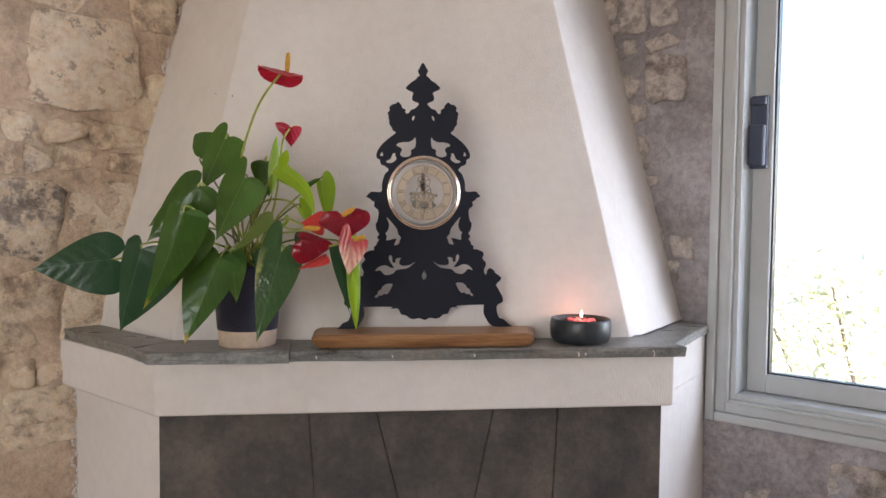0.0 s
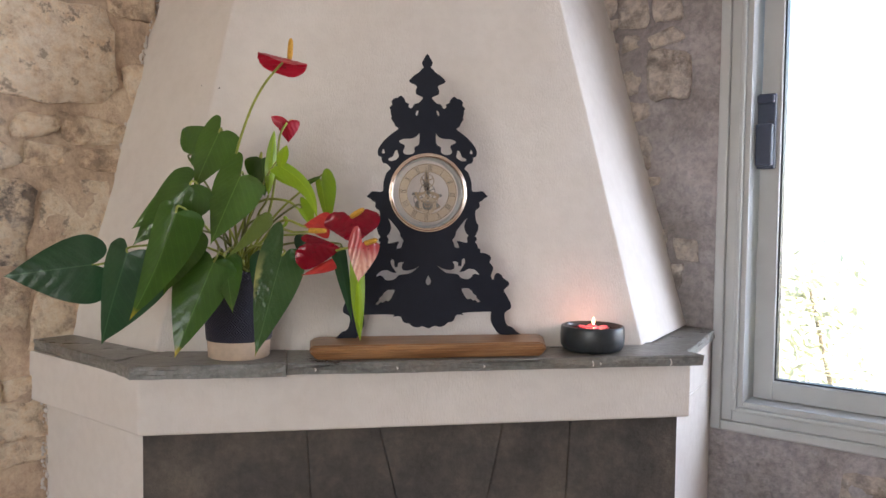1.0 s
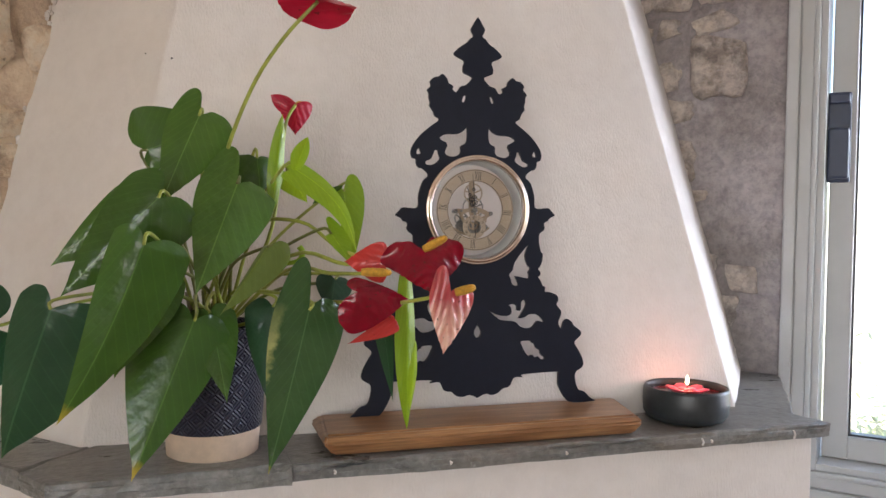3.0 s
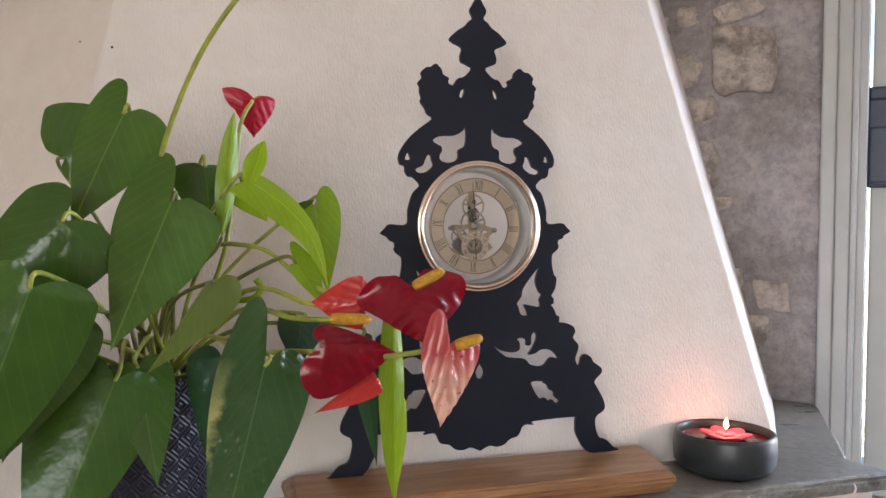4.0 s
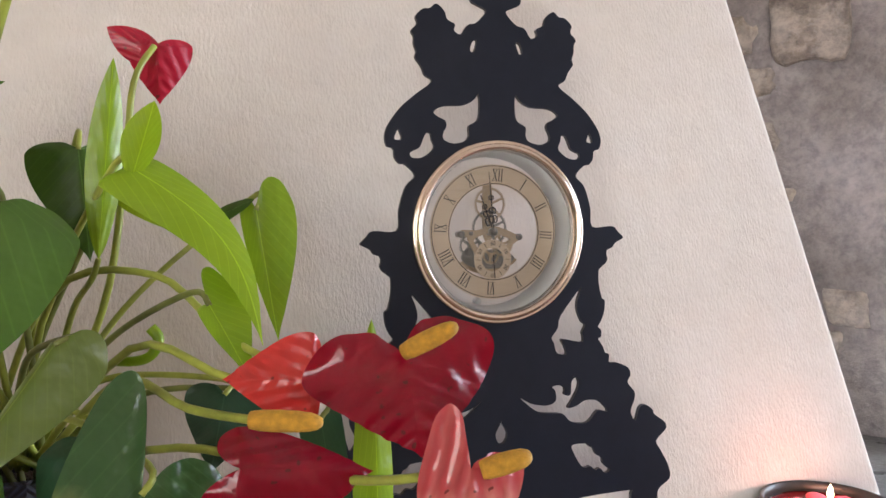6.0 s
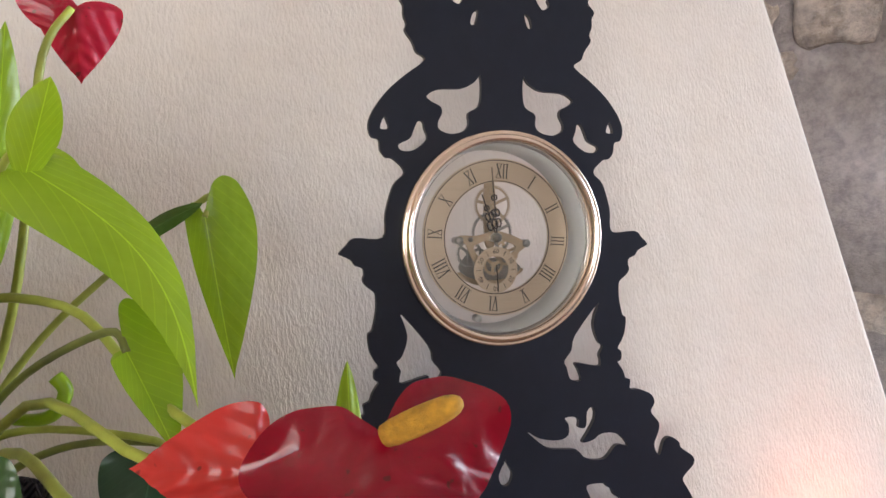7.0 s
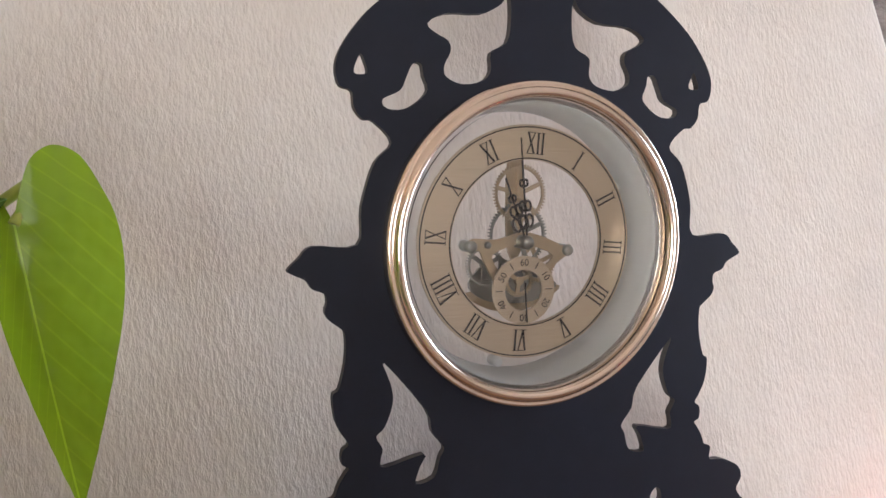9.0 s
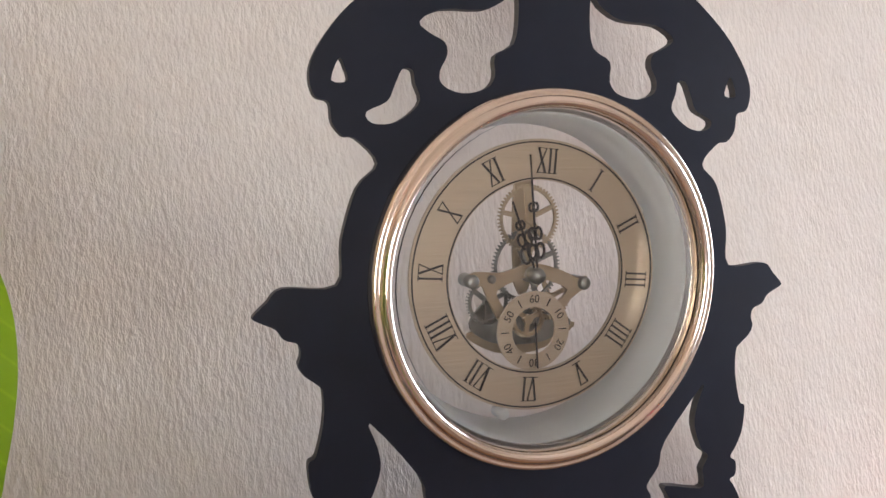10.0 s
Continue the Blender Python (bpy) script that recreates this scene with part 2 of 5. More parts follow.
def pot_look(tree, bsdf):
    # glazed navy clay with pressed rows of nested diamonds
    tc = tree.nodes.new("ShaderNodeTexCoord")
    sep = tree.nodes.new("ShaderNodeSeparateXYZ")
    tree.links.new(tc.outputs["UV"], sep.inputs[0])
    u = math_node(tree, "MULTIPLY", sep.outputs[0], 18.0)
    w = math_node(tree, "MULTIPLY", sep.outputs[1], 6.0)
    du = math_node(tree, "ABSOLUTE", math_node(tree, "SUBTRACT", math_node(tree, "FRACT", u), 0.5))
    dw = math_node(tree, "ABSOLUTE", math_node(tree, "SUBTRACT", math_node(tree, "FRACT", w), 0.5))
    rings = math_node(tree, "SINE", math_node(tree, "MULTIPLY", math_node(tree, "ADD", du, dw), 25.0))
    col = ramp(tree, rings, [(0.0, (0.012, 0.013, 0.028)), (1.0, (0.035, 0.036, 0.065))])
    tree.links.new(col, bsdf.inputs["Base Color"])
    bump(tree, bsdf, rings, 0.7, 0.0015)


def brushed(color):
    def build(tree, bsdf):
        a = noise_tex(tree, coords(tree, (1, 1, 60)), 40.0, 3.0)
        tree.links.new(ramp(tree, a, [(0.3, tuple(c * 0.85 for c in color)), (0.7, color)]), bsdf.inputs["Base Color"])
    return build


def bezel_look(tree, bsdf):
    bsdf.inputs["Base Color"].default_value = (0.86, 0.73, 0.63, 1)


def glass_look(tree, bsdf):
    bsdf.inputs["Base Color"].default_value = (1, 1, 1, 1)
    bsdf.inputs["Transmission Weight"].default_value = 1.0
    bsdf.inputs["IOR"].default_value = 1.45


def frosted_look(tree, bsdf):
    bsdf.inputs["Base Color"].default_value = (0.62, 0.64, 0.62, 1)
    bsdf.inputs["Transmission Weight"].default_value = 0.35


def flame_look(tree, bsdf):
    bsdf.inputs["Base Color"].default_value = (0, 0, 0, 1)
    bsdf.inputs["Emission Color"].default_value = (1.0, 0.72, 0.35, 1)
    bsdf.inputs["Emission Strength"].default_value = 2.0


def wax_look(color):
    def build(tree, bsdf):
        bsdf.inputs["Base Color"].default_value = (*color, 1)
        bsdf.inputs["Subsurface Weight"].default_value = 0.4
        bsdf.inputs["Subsurface Radius"].default_value = (0.01, 0.004, 0.003)
    return build


PLASTER = material("white_plaster", plaster_look, 0.85, spec=0.3)
MORTAR = material("lime_mortar", mortar_look((0.93, 0.80, 0.68)), 0.9, spec=0.2)
# right wall's mortar and stone: bluish haze near the window put into their colour
HAZEMORTAR = material("hazed_lime_mortar", mortar_look((0.58, 0.59, 0.68)), 0.9, spec=0.2)
HAZESTONE = material("hazed_rubble_stone", stone_look([(0.28, (0.17, 0.165, 0.175)), (0.46, (0.33, 0.315, 0.32)), (0.6, (0.46, 0.44, 0.44)), (0.8, (0.27, 0.26, 0.27))], 0.2, 0.5, (0.55, 0.52, 0.51)), 0.88, spec=0.25)
STONE = material("rubble_stone", stone_look([(0.28, (0.32, 0.25, 0.20)), (0.46, (0.58, 0.47, 0.37)), (0.6, (0.76, 0.65, 0.54)), (0.8, (0.47, 0.40, 0.34))]), 0.88, spec=0.25)
PALESTONE = material("pale_stone", stone_look([(0.30, (0.42, 0.34, 0.28)), (0.42, (0.62, 0.53, 0.44)), (0.54, (0.84, 0.74, 0.62)), (0.68, (0.52, 0.44, 0.39))], 0.45, 0.8, (0.80, 0.69, 0.57)), 0.88, spec=0.25)
DARKSTONE = material("dark_stone", stone_look([(0.36, (0.13, 0.125, 0.125)), (0.50, (0.27, 0.255, 0.25)), (0.60, (0.62, 0.58, 0.54)), (0.68, (0.25, 0.235, 0.23))], 0.25), 0.88, spec=0.25)
SLATE = material("grey_slate", slate_look, 0.5)
SOOT = material("sooty_stone", soot_look, 0.8, spec=0.3)
FLOOR = material("terracotta_floor", plain((0.30, 0.21, 0.16), 0.2, 6.0, 0.2), 0.5)
ROOM_PAINT = material("room_plaster", plain((0.66, 0.60, 0.53), 0.08, 3.0, 0.2), 0.85)
WINDOW_PAINT = material("grey_white_lacquer", plain((0.47, 0.485, 0.49), 0.05, 12.0), 0.32)
BLACK_PLASTIC = material("black_handle", plain((0.045, 0.060, 0.105), 0.1, 40.0), 0.4)
PANEL = material("black_lacquered_panel", plain((0.0055, 0.0085, 0.019), 0.15, 60.0, 0.06, 0.0004), 0.5, spec=0.32)
EDGE = material("sawn_dark_edge", plain((0.075, 0.070, 0.072), 0.25, 200.0, 0.3, 0.0005), 0.7)
WOOD = material("oiled_wood", wood_look, 0.36)
CHROME = material("warm_chrome", bezel_look, 0.12, 1.0)
BRASS = material("brushed_brass", brushed((0.44, 0.36, 0.26)), 0.35, 1.0)
DIAL = material("champagne_dial", brushed((0.56, 0.48, 0.37)), 0.42, 1.0)
STEEL = material("steel", brushed((0.26, 0.27, 0.26)), 0.3, 1.0)
INK = material("black_enamel", plain((0.012, 0.012, 0.014), 0.1), 0.4)
GLASS = material("clear_glass", glass_look, 0.0)
FROST = material("grey_plastic", frosted_look, 0.35)
LEAF = material("dark_leaf", leaf_look((0.034, 0.086, 0.015), (0.086, 0.172, 0.032), 0.22), 0.27)
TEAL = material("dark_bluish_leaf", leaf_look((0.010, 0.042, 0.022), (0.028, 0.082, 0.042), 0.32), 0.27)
TIPPED = material("dark_leaf_yellow_tip", leaf_look((0.028, 0.076, 0.014), (0.066, 0.150, 0.026), 0.28, 0.88), 0.27)
BLOTCHED = material("dark_leaf_yellow_margin", leaf_look((0.026, 0.074, 0.022), (0.075, 0.150, 0.050), 0.20, 0.95, True, 1.0), 0.24)
YOUNG = material("young_leaf", leaf_look((0.18, 0.32, 0.010), (0.31, 0.46, 0.022), 0.33), 0.35)
OLIVE = material("olive_leaf", leaf_look((0.09, 0.14, 0.022), (0.17, 0.22, 0.045), 0.35), 0.35)
# brighter copy of the red spathe: light through the bloom put into its colour
LITRED = material("lit_red_spathe", spathe_look((0.36, 0.004, 0.026), (0.52, 0.012, 0.045), 0.3), 0.4, spec=0.3)
RED = material("red_spathe", spathe_look((0.16, 0.0005, 0.009), (0.30, 0.002, 0.018), 0.2), 0.22, spec=0.3)
PINK = material("streaked_pink_spathe", spathe_look((0.84, 0.42, 0.26), (0.97, 0.80, 0.66), 0.14, (0.45, 0.006, 0.030)), 0.16)
CORAL = material("coral_spathe", spathe_look((0.42, 0.015, 0.018), (0.58, 0.05, 0.035), 0.22), 0.3, spec=0.35)
SPADIX = material("yellow_spadix", plain((0.62, 0.33, 0.035), 0.25, 260.0, 0.7, 0.0015), 0.6)
STEM = material("green_stem", plain((0.29, 0.33, 0.055), 0.35, 40.0), 0.4)
DARKSTEM = material("brown_green_stem", plain((0.15, 0.17, 0.04), 0.35, 40.0), 0.45)
SOIL = material("potting_soil", plain((0.045, 0.03, 0.02), 0.5, 90.0, 1.0, 0.006), 0.95)
NAVY = material("navy_glaze", pot_look, 0.42)
CREAM = material("bare_clay", plain((0.62, 0.48, 0.36), 0.10, 60.0, 0.3, 0.0006), 0.8)
BOWL = material("black_ceramic", plain((0.030, 0.036, 0.040), 0.25, 70.0, 0.1), 0.36)
REDWAX = material("dark_red_wax", wax_look((0.16, 0.008, 0.012)), 0.12)
PINKWAX = material("pink_wax", wax_look((0.72, 0.09, 0.15)), 0.35)
FLAME = material("flame", flame_look)
BARK = material("bark", plain((0.30, 0.25, 0.19), 0.4, 20.0, 0.8, 0.01), 0.9)
OUTLEAF = material("olive_foliage", plain((0.52, 0.52, 0.33), 0.3, 8.0), 0.6)
GROUND = material("dry_grass_ground", plain((0.50, 0.47, 0.40), 0.15, 2.0, 0.4, 0.02), 0.95)

# ---- mesh helpers ----


def finish(name, bm, mat, smooth=False):
    bmesh.ops.recalc_face_normals(bm, faces=bm.faces[:])
    me = bpy.data.meshes.new(name)
    bm.to_mesh(me)
    bm.free()
    if mat:
        me.materials.append(mat)
    if smooth:
        me.polygons.foreach_set("use_smooth", [True] * len(me.polygons))
    return me


def part(name, bm, mat, parent, label="", smooth=False):
    ob = new(name, finish(name, bm, mat, smooth))
    ob.parent = parent
    if label:
        ob["label"] = label
    return ob


def thing(name, label, category, at=(0, 0, 0), group="", kind=""):
    ob = new(name)
    ob.location = at
    return tagged(ob, label, category, group, kind)


def box(bm, x0, x1, y0, y1, z0, z1, bevel=0.0, m=None):
    vs = [bm.verts.new((x, y, z)) for z in (z0, z1) for x, y in ((x0, y0), (x1, y0), (x1, y1), (x0, y1))]
    fs = [bm.faces.new([vs[i] for i in q]) for q in ((3, 2, 1, 0), (4, 5, 6, 7), (0, 1, 5, 4), (1, 2, 6, 5), (2, 3, 7, 6), (3, 0, 4, 7))]
    if bevel:
        es = list({e for f in fs for e in f.edges})
        out = bmesh.ops.bevel(bm, geom=es, offset=bevel, segments=2, affect="EDGES", profile=0.5)
        vs = list({v for f in out["faces"] for v in f.verts} | {v for v in vs if v.is_valid})
    if m is not None:
        bmesh.ops.transform(bm, matrix=m, verts=vs)
    return vs


def prism(bm, pts, z0, z1):
    """An upright prism on a plan polygon."""
    lo = [bm.verts.new((x, y, z0)) for x, y in pts]
    hi = [bm.verts.new((x, y, z1)) for x, y in pts]
    n = len(pts)
    bm.faces.new(lo[::-1])
    bm.faces.new(hi)
    for i in range(n):
        bm.faces.new((lo[i], lo[(i + 1) % n], hi[(i + 1) % n], hi[i]))
    return lo + hi


def lathe(bm, profile, steps=64, axis="Z", closed=False):
    """Turns (radius, height) pairs round an axis."""
    rows = []
    for r, h in profile:
        row = []
        for k in range(steps):
            a = 2 * math.pi * k / steps
            c, s = r * math.cos(a), r * math.sin(a)
            row.append(bm.verts.new((c, s, h) if axis == "Z" else (c, h, s)))
        rows.append(row)
    pairs = list(zip(rows, rows[1:])) + ([(rows[-1], rows[0])] if closed else [])
    for a, b in pairs:
        for k in range(steps):
            bm.faces.new((a[k], a[(k + 1) % steps], b[(k + 1) % steps], b[k]))
    return rows


def spline(pts, per=6, closed=False):
    """Catmull-Rom through points of any dimension."""
    p = [np.array(q, float) for q in pts]
    n = len(p)
    out = []
    for i in range(n if closed else n - 1):
        if closed:
            a, b, c, d = p[i - 1], p[i], p[(i + 1) % n], p[(i + 2) % n]
        else:
            a, b, c, d = p[max(i - 1, 0)], p[i], p[i + 1], p[min(i + 2, n - 1)]
        for k in range(per):
            t = k / per
            out.append(0.5 * (2 * b + (c - a) * t + (2 * a - 5 * b + 4 * c - d) * t * t + (3 * b - a - 3 * c + d) * t ** 3))
    if not closed:
        out.append(p[-1])
    return out


def tube(bm, pts, r0, r1, sides=8, per=6):
    path = [Vector(q) for q in spline(pts, per)]
    rows, n = [], len(path)
    side = Vector((1, 0, 0))
    for i, q in enumerate(path):
        d = (path[min(i + 1, n - 1)] - path[max(i - 1, 0)]).normalized()
        side = (side - d * side.dot(d))
        if side.length < 1e-4:
            side = d.orthogonal()
        side.normalize()
        up = d.cross(side)
        r = r0 + (r1 - r0) * i / (n - 1)
        rows.append([bm.verts.new(q + r * (math.cos(a) * side + math.sin(a) * up)) for a in (2 * math.pi * k / sides for k in range(sides))])
    for a, b in zip(rows, rows[1:]):
        for k in range(sides):
            bm.faces.new((a[k], a[(k + 1) % sides], b[(k + 1) % sides], b[k]))
    bm.faces.new(rows[0][::-1])
    bm.faces.new(rows[-1])


# ---- the room: a square corner, its walls at 42 degrees to the mantel ----
NR, NL = Vector((0.743, 0.669, 0)), Vector((-0.669, 0.743, 0))
WALL_R, WALL_L = 2.043, 1.766
CORNER = NR * WALL_R + NL * WALL_L
ALONG_L, ALONG_R = -NR, -NL
TOP = 1.221             # top of the slate shelf
ROOM = 4.2
HIGH = 2.55


def plan(a, b, z=0.0):
    """a: metres along the left wall from the corner, b: along the right wall."""
    p = CORNER + ALONG_L * a + ALONG_R * b
    return Vector((p.x, p.y, z))


def room_box(bm, a0, a1, b0, b1, z0, z1):
    c = [plan(a, b) for a, b in ((a0, b0), (a1, b0), (a1, b1), (a0, b1))]
    return prism(bm, [(q.x, q.y) for q in c], z0, z1)


bm = bmesh.new()
room_box(bm, -0.5, ROOM + 0.3, -0.5, ROOM + 0.3, -0.2, 0.0)
floor = tagged(new("floor", finish("floor", bm, FLOOR)), "terracotta coloured floor of the room", "floor", kind="structure")
bm = bmesh.new()
room_box(bm, -0.5, ROOM + 0.3, -0.5, ROOM + 0.3, HIGH, HIGH + 0.25)
ceiling = tagged(new("ceiling", finish("ceiling", bm, ROOM_PAINT)), "plain pale plaster ceiling", "ceiling", kind="structure")

WB0, WB1, WZ0, WZ1 = 1.05, 2.40, 1.00, 2.20      # opening of the window in the right wall


def rubble(bm, origin, along, inward, a0, a1, z0, z1, step=0.02):
    """A rough hand-pointed wall face: a grid that swells and sinks."""
    na, nz = max(1, round((a1 - a0) / step)), max(1, round((z1 - z0) / step))
    grid = []
    for j in range(nz + 1):
        row = []
        for i in range(na + 1):
            a, z = a0 + (a1 - a0) * i / na, z0 + (z1 - z0) * j / nz
            q = Vector((a * 3.1, z * 3.1, origin.x))
            h = 0.010 * noise.noise(q * 2.2) + 0.008 * noise.noise(q * 5) + 0.005 * noise.noise(q * 13) - 0.006 * max(0.0, 0.12 - abs(noise.noise(q * 3.7 + Vector((5, 2, 1))))) / 0.12
            p = origin + along * a + inward * h
            row.append(bm.verts.new((p.x, p.y, z)))
        grid.append(row)
    for j in range(nz):
        for i in range(na):
            bm.faces.new((grid[j][i], grid[j][i + 1], grid[j + 1][i + 1], grid[j + 1][i]))


# left wall, stone, no opening in view
bm = bmesh.new()
rubble(bm, CORNER, ALONG_L, -NL, 0.0, ROOM, 0.0, HIGH, 0.017)
room_box(bm, -0.5, ROOM, -0.5, -0.03, 0, HIGH)
wall_left = tagged(new("wall_left", finish("wall_left", bm, MORTAR, True)), "rubble stone wall pointed with beige lime mortar", "wall", kind="structure")
# right wall, stone, with the window's opening
bm = bmesh.new()
for b0, b1, z0, z1 in ((0, WB0, 0, HIGH), (WB1, ROOM, 0, HIGH), (WB0, WB1, 0, WZ0), (WB0, WB1, WZ1, HIGH)):
    rubble(bm, CORNER, ALONG_R, -NR, b0, b1, z0, z1, 0.017)
    if b1 == WB0:      # rebated outer reveal beside the window
        room_box(bm, -0.5, -0.03, b0, b1 - 0.45, z0, z1)
        room_box(bm, -0.09, -0.03, b1 - 0.45, b1, z0, z1)
    else:
        room_box(bm, -0.5, -0.03, b0, b1, z0, z1)
wall_right = tagged(new("wall_right", finish("wall_right", bm, HAZEMORTAR, True)), "rubble stone wall round a white framed window", "wall", kind="structure")
# the two walls behind the camera, the first with a wide daylight opening
bm = bmesh.new()
for b0, b1, z0, z1 in ((-0.03, 1.2, 0, HIGH), (3.2, ROOM + 0.3, 0, HIGH), (1.2, 3.2, 0, 0.8), (1.2, 3.2, 2.25, HIGH)):
    room_box(bm, ROOM, ROOM + 0.3, b0, b1, z0, z1)
wall_back = tagged(new("wall_back", finish("wall_back", bm, ROOM_PAINT)), "plain pale plaster wall with a wide opening", "wall", kind="structure")
bm = bmesh.new()
room_box(bm, -0.03, ROOM, ROOM, ROOM + 0.3, 0, HIGH)
wall_side = tagged(new("wall_side", finish("wall_side", bm, ROOM_PAINT)), "plain pale plaster wall", "wall", kind="structure")

# daylight that comes in by the two openings
lamp("window_daylight", "AREA", 2.1, look(plan(-0.03, 1.96, 1.6), plan(2.0, 1.96, 1.55)), (0.86, 0.875, 1.05), size=0.84, size_y=1.1)
lamp("low_sky_daylight", "AREA", 6.5, look(plan(-0.85, 2.35, 1.75), plan(0.35, 0.45, 1.45)), (0.82, 0.91, 1.10), size=1.1, size_y=1.1)
lamp("back_daylight", "AREA", 5.9, look(plan(ROOM + 0.1, 2.2, 1.52), plan(0.0, 2.0, 1.4)), (1.0, 0.90, 0.885), size=1.9, size_y=1.4)

# ---- chimney hood, beam, jambs, firebox ----
def lerp_z(lo, hi, z):
    t = (z - lo[2]) / (hi[2] - lo[2])
    return tuple(a + (b - a) * t for a, b in zip(lo, hi))


# four arrises of the hood, each through two places
FL = ((-0.284, 1.681, 1.224), (-0.149, 1.874, 1.984))
FR = ((0.709, 1.671, 1.224), (0.572, 1.872, 2.017))
WR = ((0.946, 1.972, 1.226), (0.776, 2.157, 2.097))
WL = ((-0.504, 1.923, 1.240), (-0.336, 2.074, 2.029))


def sheet(bm, corners, nu, nv, amp, out):
    """A quad patch, subdivided and made slightly uneven along its outward side."""
    a, b, c, d = [Vector(q) for q in corners]
    g = []
    for j in range(nv + 1):
        row = []
        for i in range(nu + 1):
            u, v = i / nu, j / nv
            p = (a * (1 - u) + b * u) * (1 - v) + (d * (1 - u) + c * u) * v
            edge = min(u, 1 - u) * nu
            k = amp * noise.noise(p * 5.0) + 0.4 * amp * noise.noise(p * 17.0)
            row.append(bm.verts.new(p + out * k * min(1.0, edge)))
        g.append(row)
    for j in range(nv):
        for i in range(nu):
            bm.faces.new((g[j][i], g[j][i + 1], g[j + 1][i + 1], g[j + 1][i]))


hood = thing("chimney_hood", "tapering white plastered chimney hood above the mantel shelf", "chimney hood", (0.2, 1.8, TOP))
Z0, Z1 = TOP - 0.004, HIGH
lo = [lerp_z(*e, Z0) for e in (FL, FR, WR, WL)]
hi = [lerp_z(*e, Z1) for e in (FL, FR, WR, WL)]
bm = bmesh.new()
lo2 = [Vector(q) for q in lo]
hi2 = [Vector(q) for q in hi]
lo2[2] += NR * 0.06
hi2[2] += NR * 0.06
lo2[3] += NL * 0.06
hi2[3] += NL * 0.06
sheet(bm, (lo2[0], lo2[1], hi2[1], hi2[0]), 40, 54, 0.0035, Vector((0, -1, 0.2)))
sheet(bm, (lo2[1], lo2[2], hi2[2], hi2[1]), 12, 54, 0.003, ALONG_R)
sheet(bm, (lo2[3], lo2[0], hi2[0], hi2[3]), 12, 54, 0.003, ALONG_L)
bmesh.ops.remove_doubles(bm, verts=bm.verts[:], dist=0.0005)
arris = [e for e in bm.edges if len(e.link_faces) == 2 and e.calc_face_angle(0) > 0.35]
bmesh.ops.bevel(bm, geom=arris, offset=0.003, segments=2, affect="EDGES", profile=0.5)
for e in bm.edges:
    e.smooth = e.calc_face_angle(0) < 0.12
bmesh.ops.translate(bm, verts=bm.verts[:], vec=-Vector((0.2, 1.8, TOP)))
part("plaster_face", bm, PLASTER, hood, smooth=True)


def ragged_joint(bm, a, b, towards, seed):
    """Lumpy smear of plaster where a plastered face runs out on rubble."""
    rnd = random.Random(seed)
    a, b = Vector(a), Vector(b)
    n = int((b - a).length / 0.005)
    for i in range(n):
        p = a.lerp(b, (i + rnd.random()) / n) + towards * rnd.uniform(-0.007, 0.008)
        r = rnd.uniform(0.0016, 0.0048)
        s = Matrix.Diagonal((r * rnd.uniform(0.7, 1.3), r * rnd.uniform(0.7, 1.3), r * rnd.uniform(0.8, 1.9), 1))
        bmesh.ops.create_icosphere(bm, subdivisions=1, radius=1.0, matrix=Matrix.Translation(p) @ s)


for k, way in ((2, ALONG_R), (3, ALONG_L)):
    bm = bmesh.new()
    ragged_joint(bm, lo[k], hi[k], way, k + 1)
    bmesh.ops.translate(bm, verts=bm.verts[:], vec=-Vector((0.2, 1.8, TOP)))
    part("plaster_smear", bm, PLASTER, hood, smooth=True)["kind"] = "stuff"
# small flaws on the hood: a filled hole and two nail marks
bm = bmesh.new()
for x, z, r in ((0.138, 1.788, 0.0045), ):
    y = 1.681 + 0.253 * (z - 1.224)
    tube(bm, [(x - 0.2 + r * math.cos(k), y - 1.8 - 0.001, z - TOP + r * math.sin(k)) for k in np.linspace(-2.4, 1.2, 7)], 0.0012, 0.0009, 6, 3)
part("plaster_blister", bm, PLASTER, hood, smooth=True)
for x, z, r in ((-0.179, 1.753, 0.0016), (-0.215, 1.757, 0.0011), (0.232, 1.995, 0.0014)):
    y = 1.681 + 0.253 * (z - 1.224)
    bm = bmesh.new()
    bmesh.ops.create_uvsphere(bm, u_segments=8, v_segments=6, radius=r, matrix=Matrix.Translation((x - 0.2, y - 1.8, z - TOP)))
    part("nail_mark", bm, INK, hood)

# beam under the shelf, plastered
MANTEL = thing("mantel_beam", "white plastered mantel beam wrapping the fireplace front", "mantel", (0.23, 1.7, 1.09))


def to_left_wall(p, past=0.03):
    return p + NL * (WALL_L + past - p.dot(NL))


def to_right_wall(p, past=0.03):
    return p + NR * (WALL_R + past - p.dot(NR))


BLW = to_left_wall(Vector((-0.291, 1.552, 0)) , 0.03)
beam_plan = [(-0.291, 1.554), (0.768, 1.560), (0.762, 1.63), (0.70, 1.70), (-0.24, 1.70), (BLW.x + 0.09, BLW.y + 0.08), (BLW.x, BLW.y)]
bm = bmesh.new()
prism(bm, beam_plan, 1.092, 1.1975)
es = [e for e in bm.edges if abs((e.verts[0].co - e.verts[1].co).z) > 0.05 or max(v.co.z for v in e.verts) < 1.1]
bmesh.ops.bevel(bm, geom=es, offset=0.005, segments=3, affect="EDGES", profile=0.5)
bmesh.ops.translate(bm, verts=bm.verts[:], vec=-Vector((0.23, 1.7, 1.09)))
part("beam", bm, PLASTER, MANTEL)

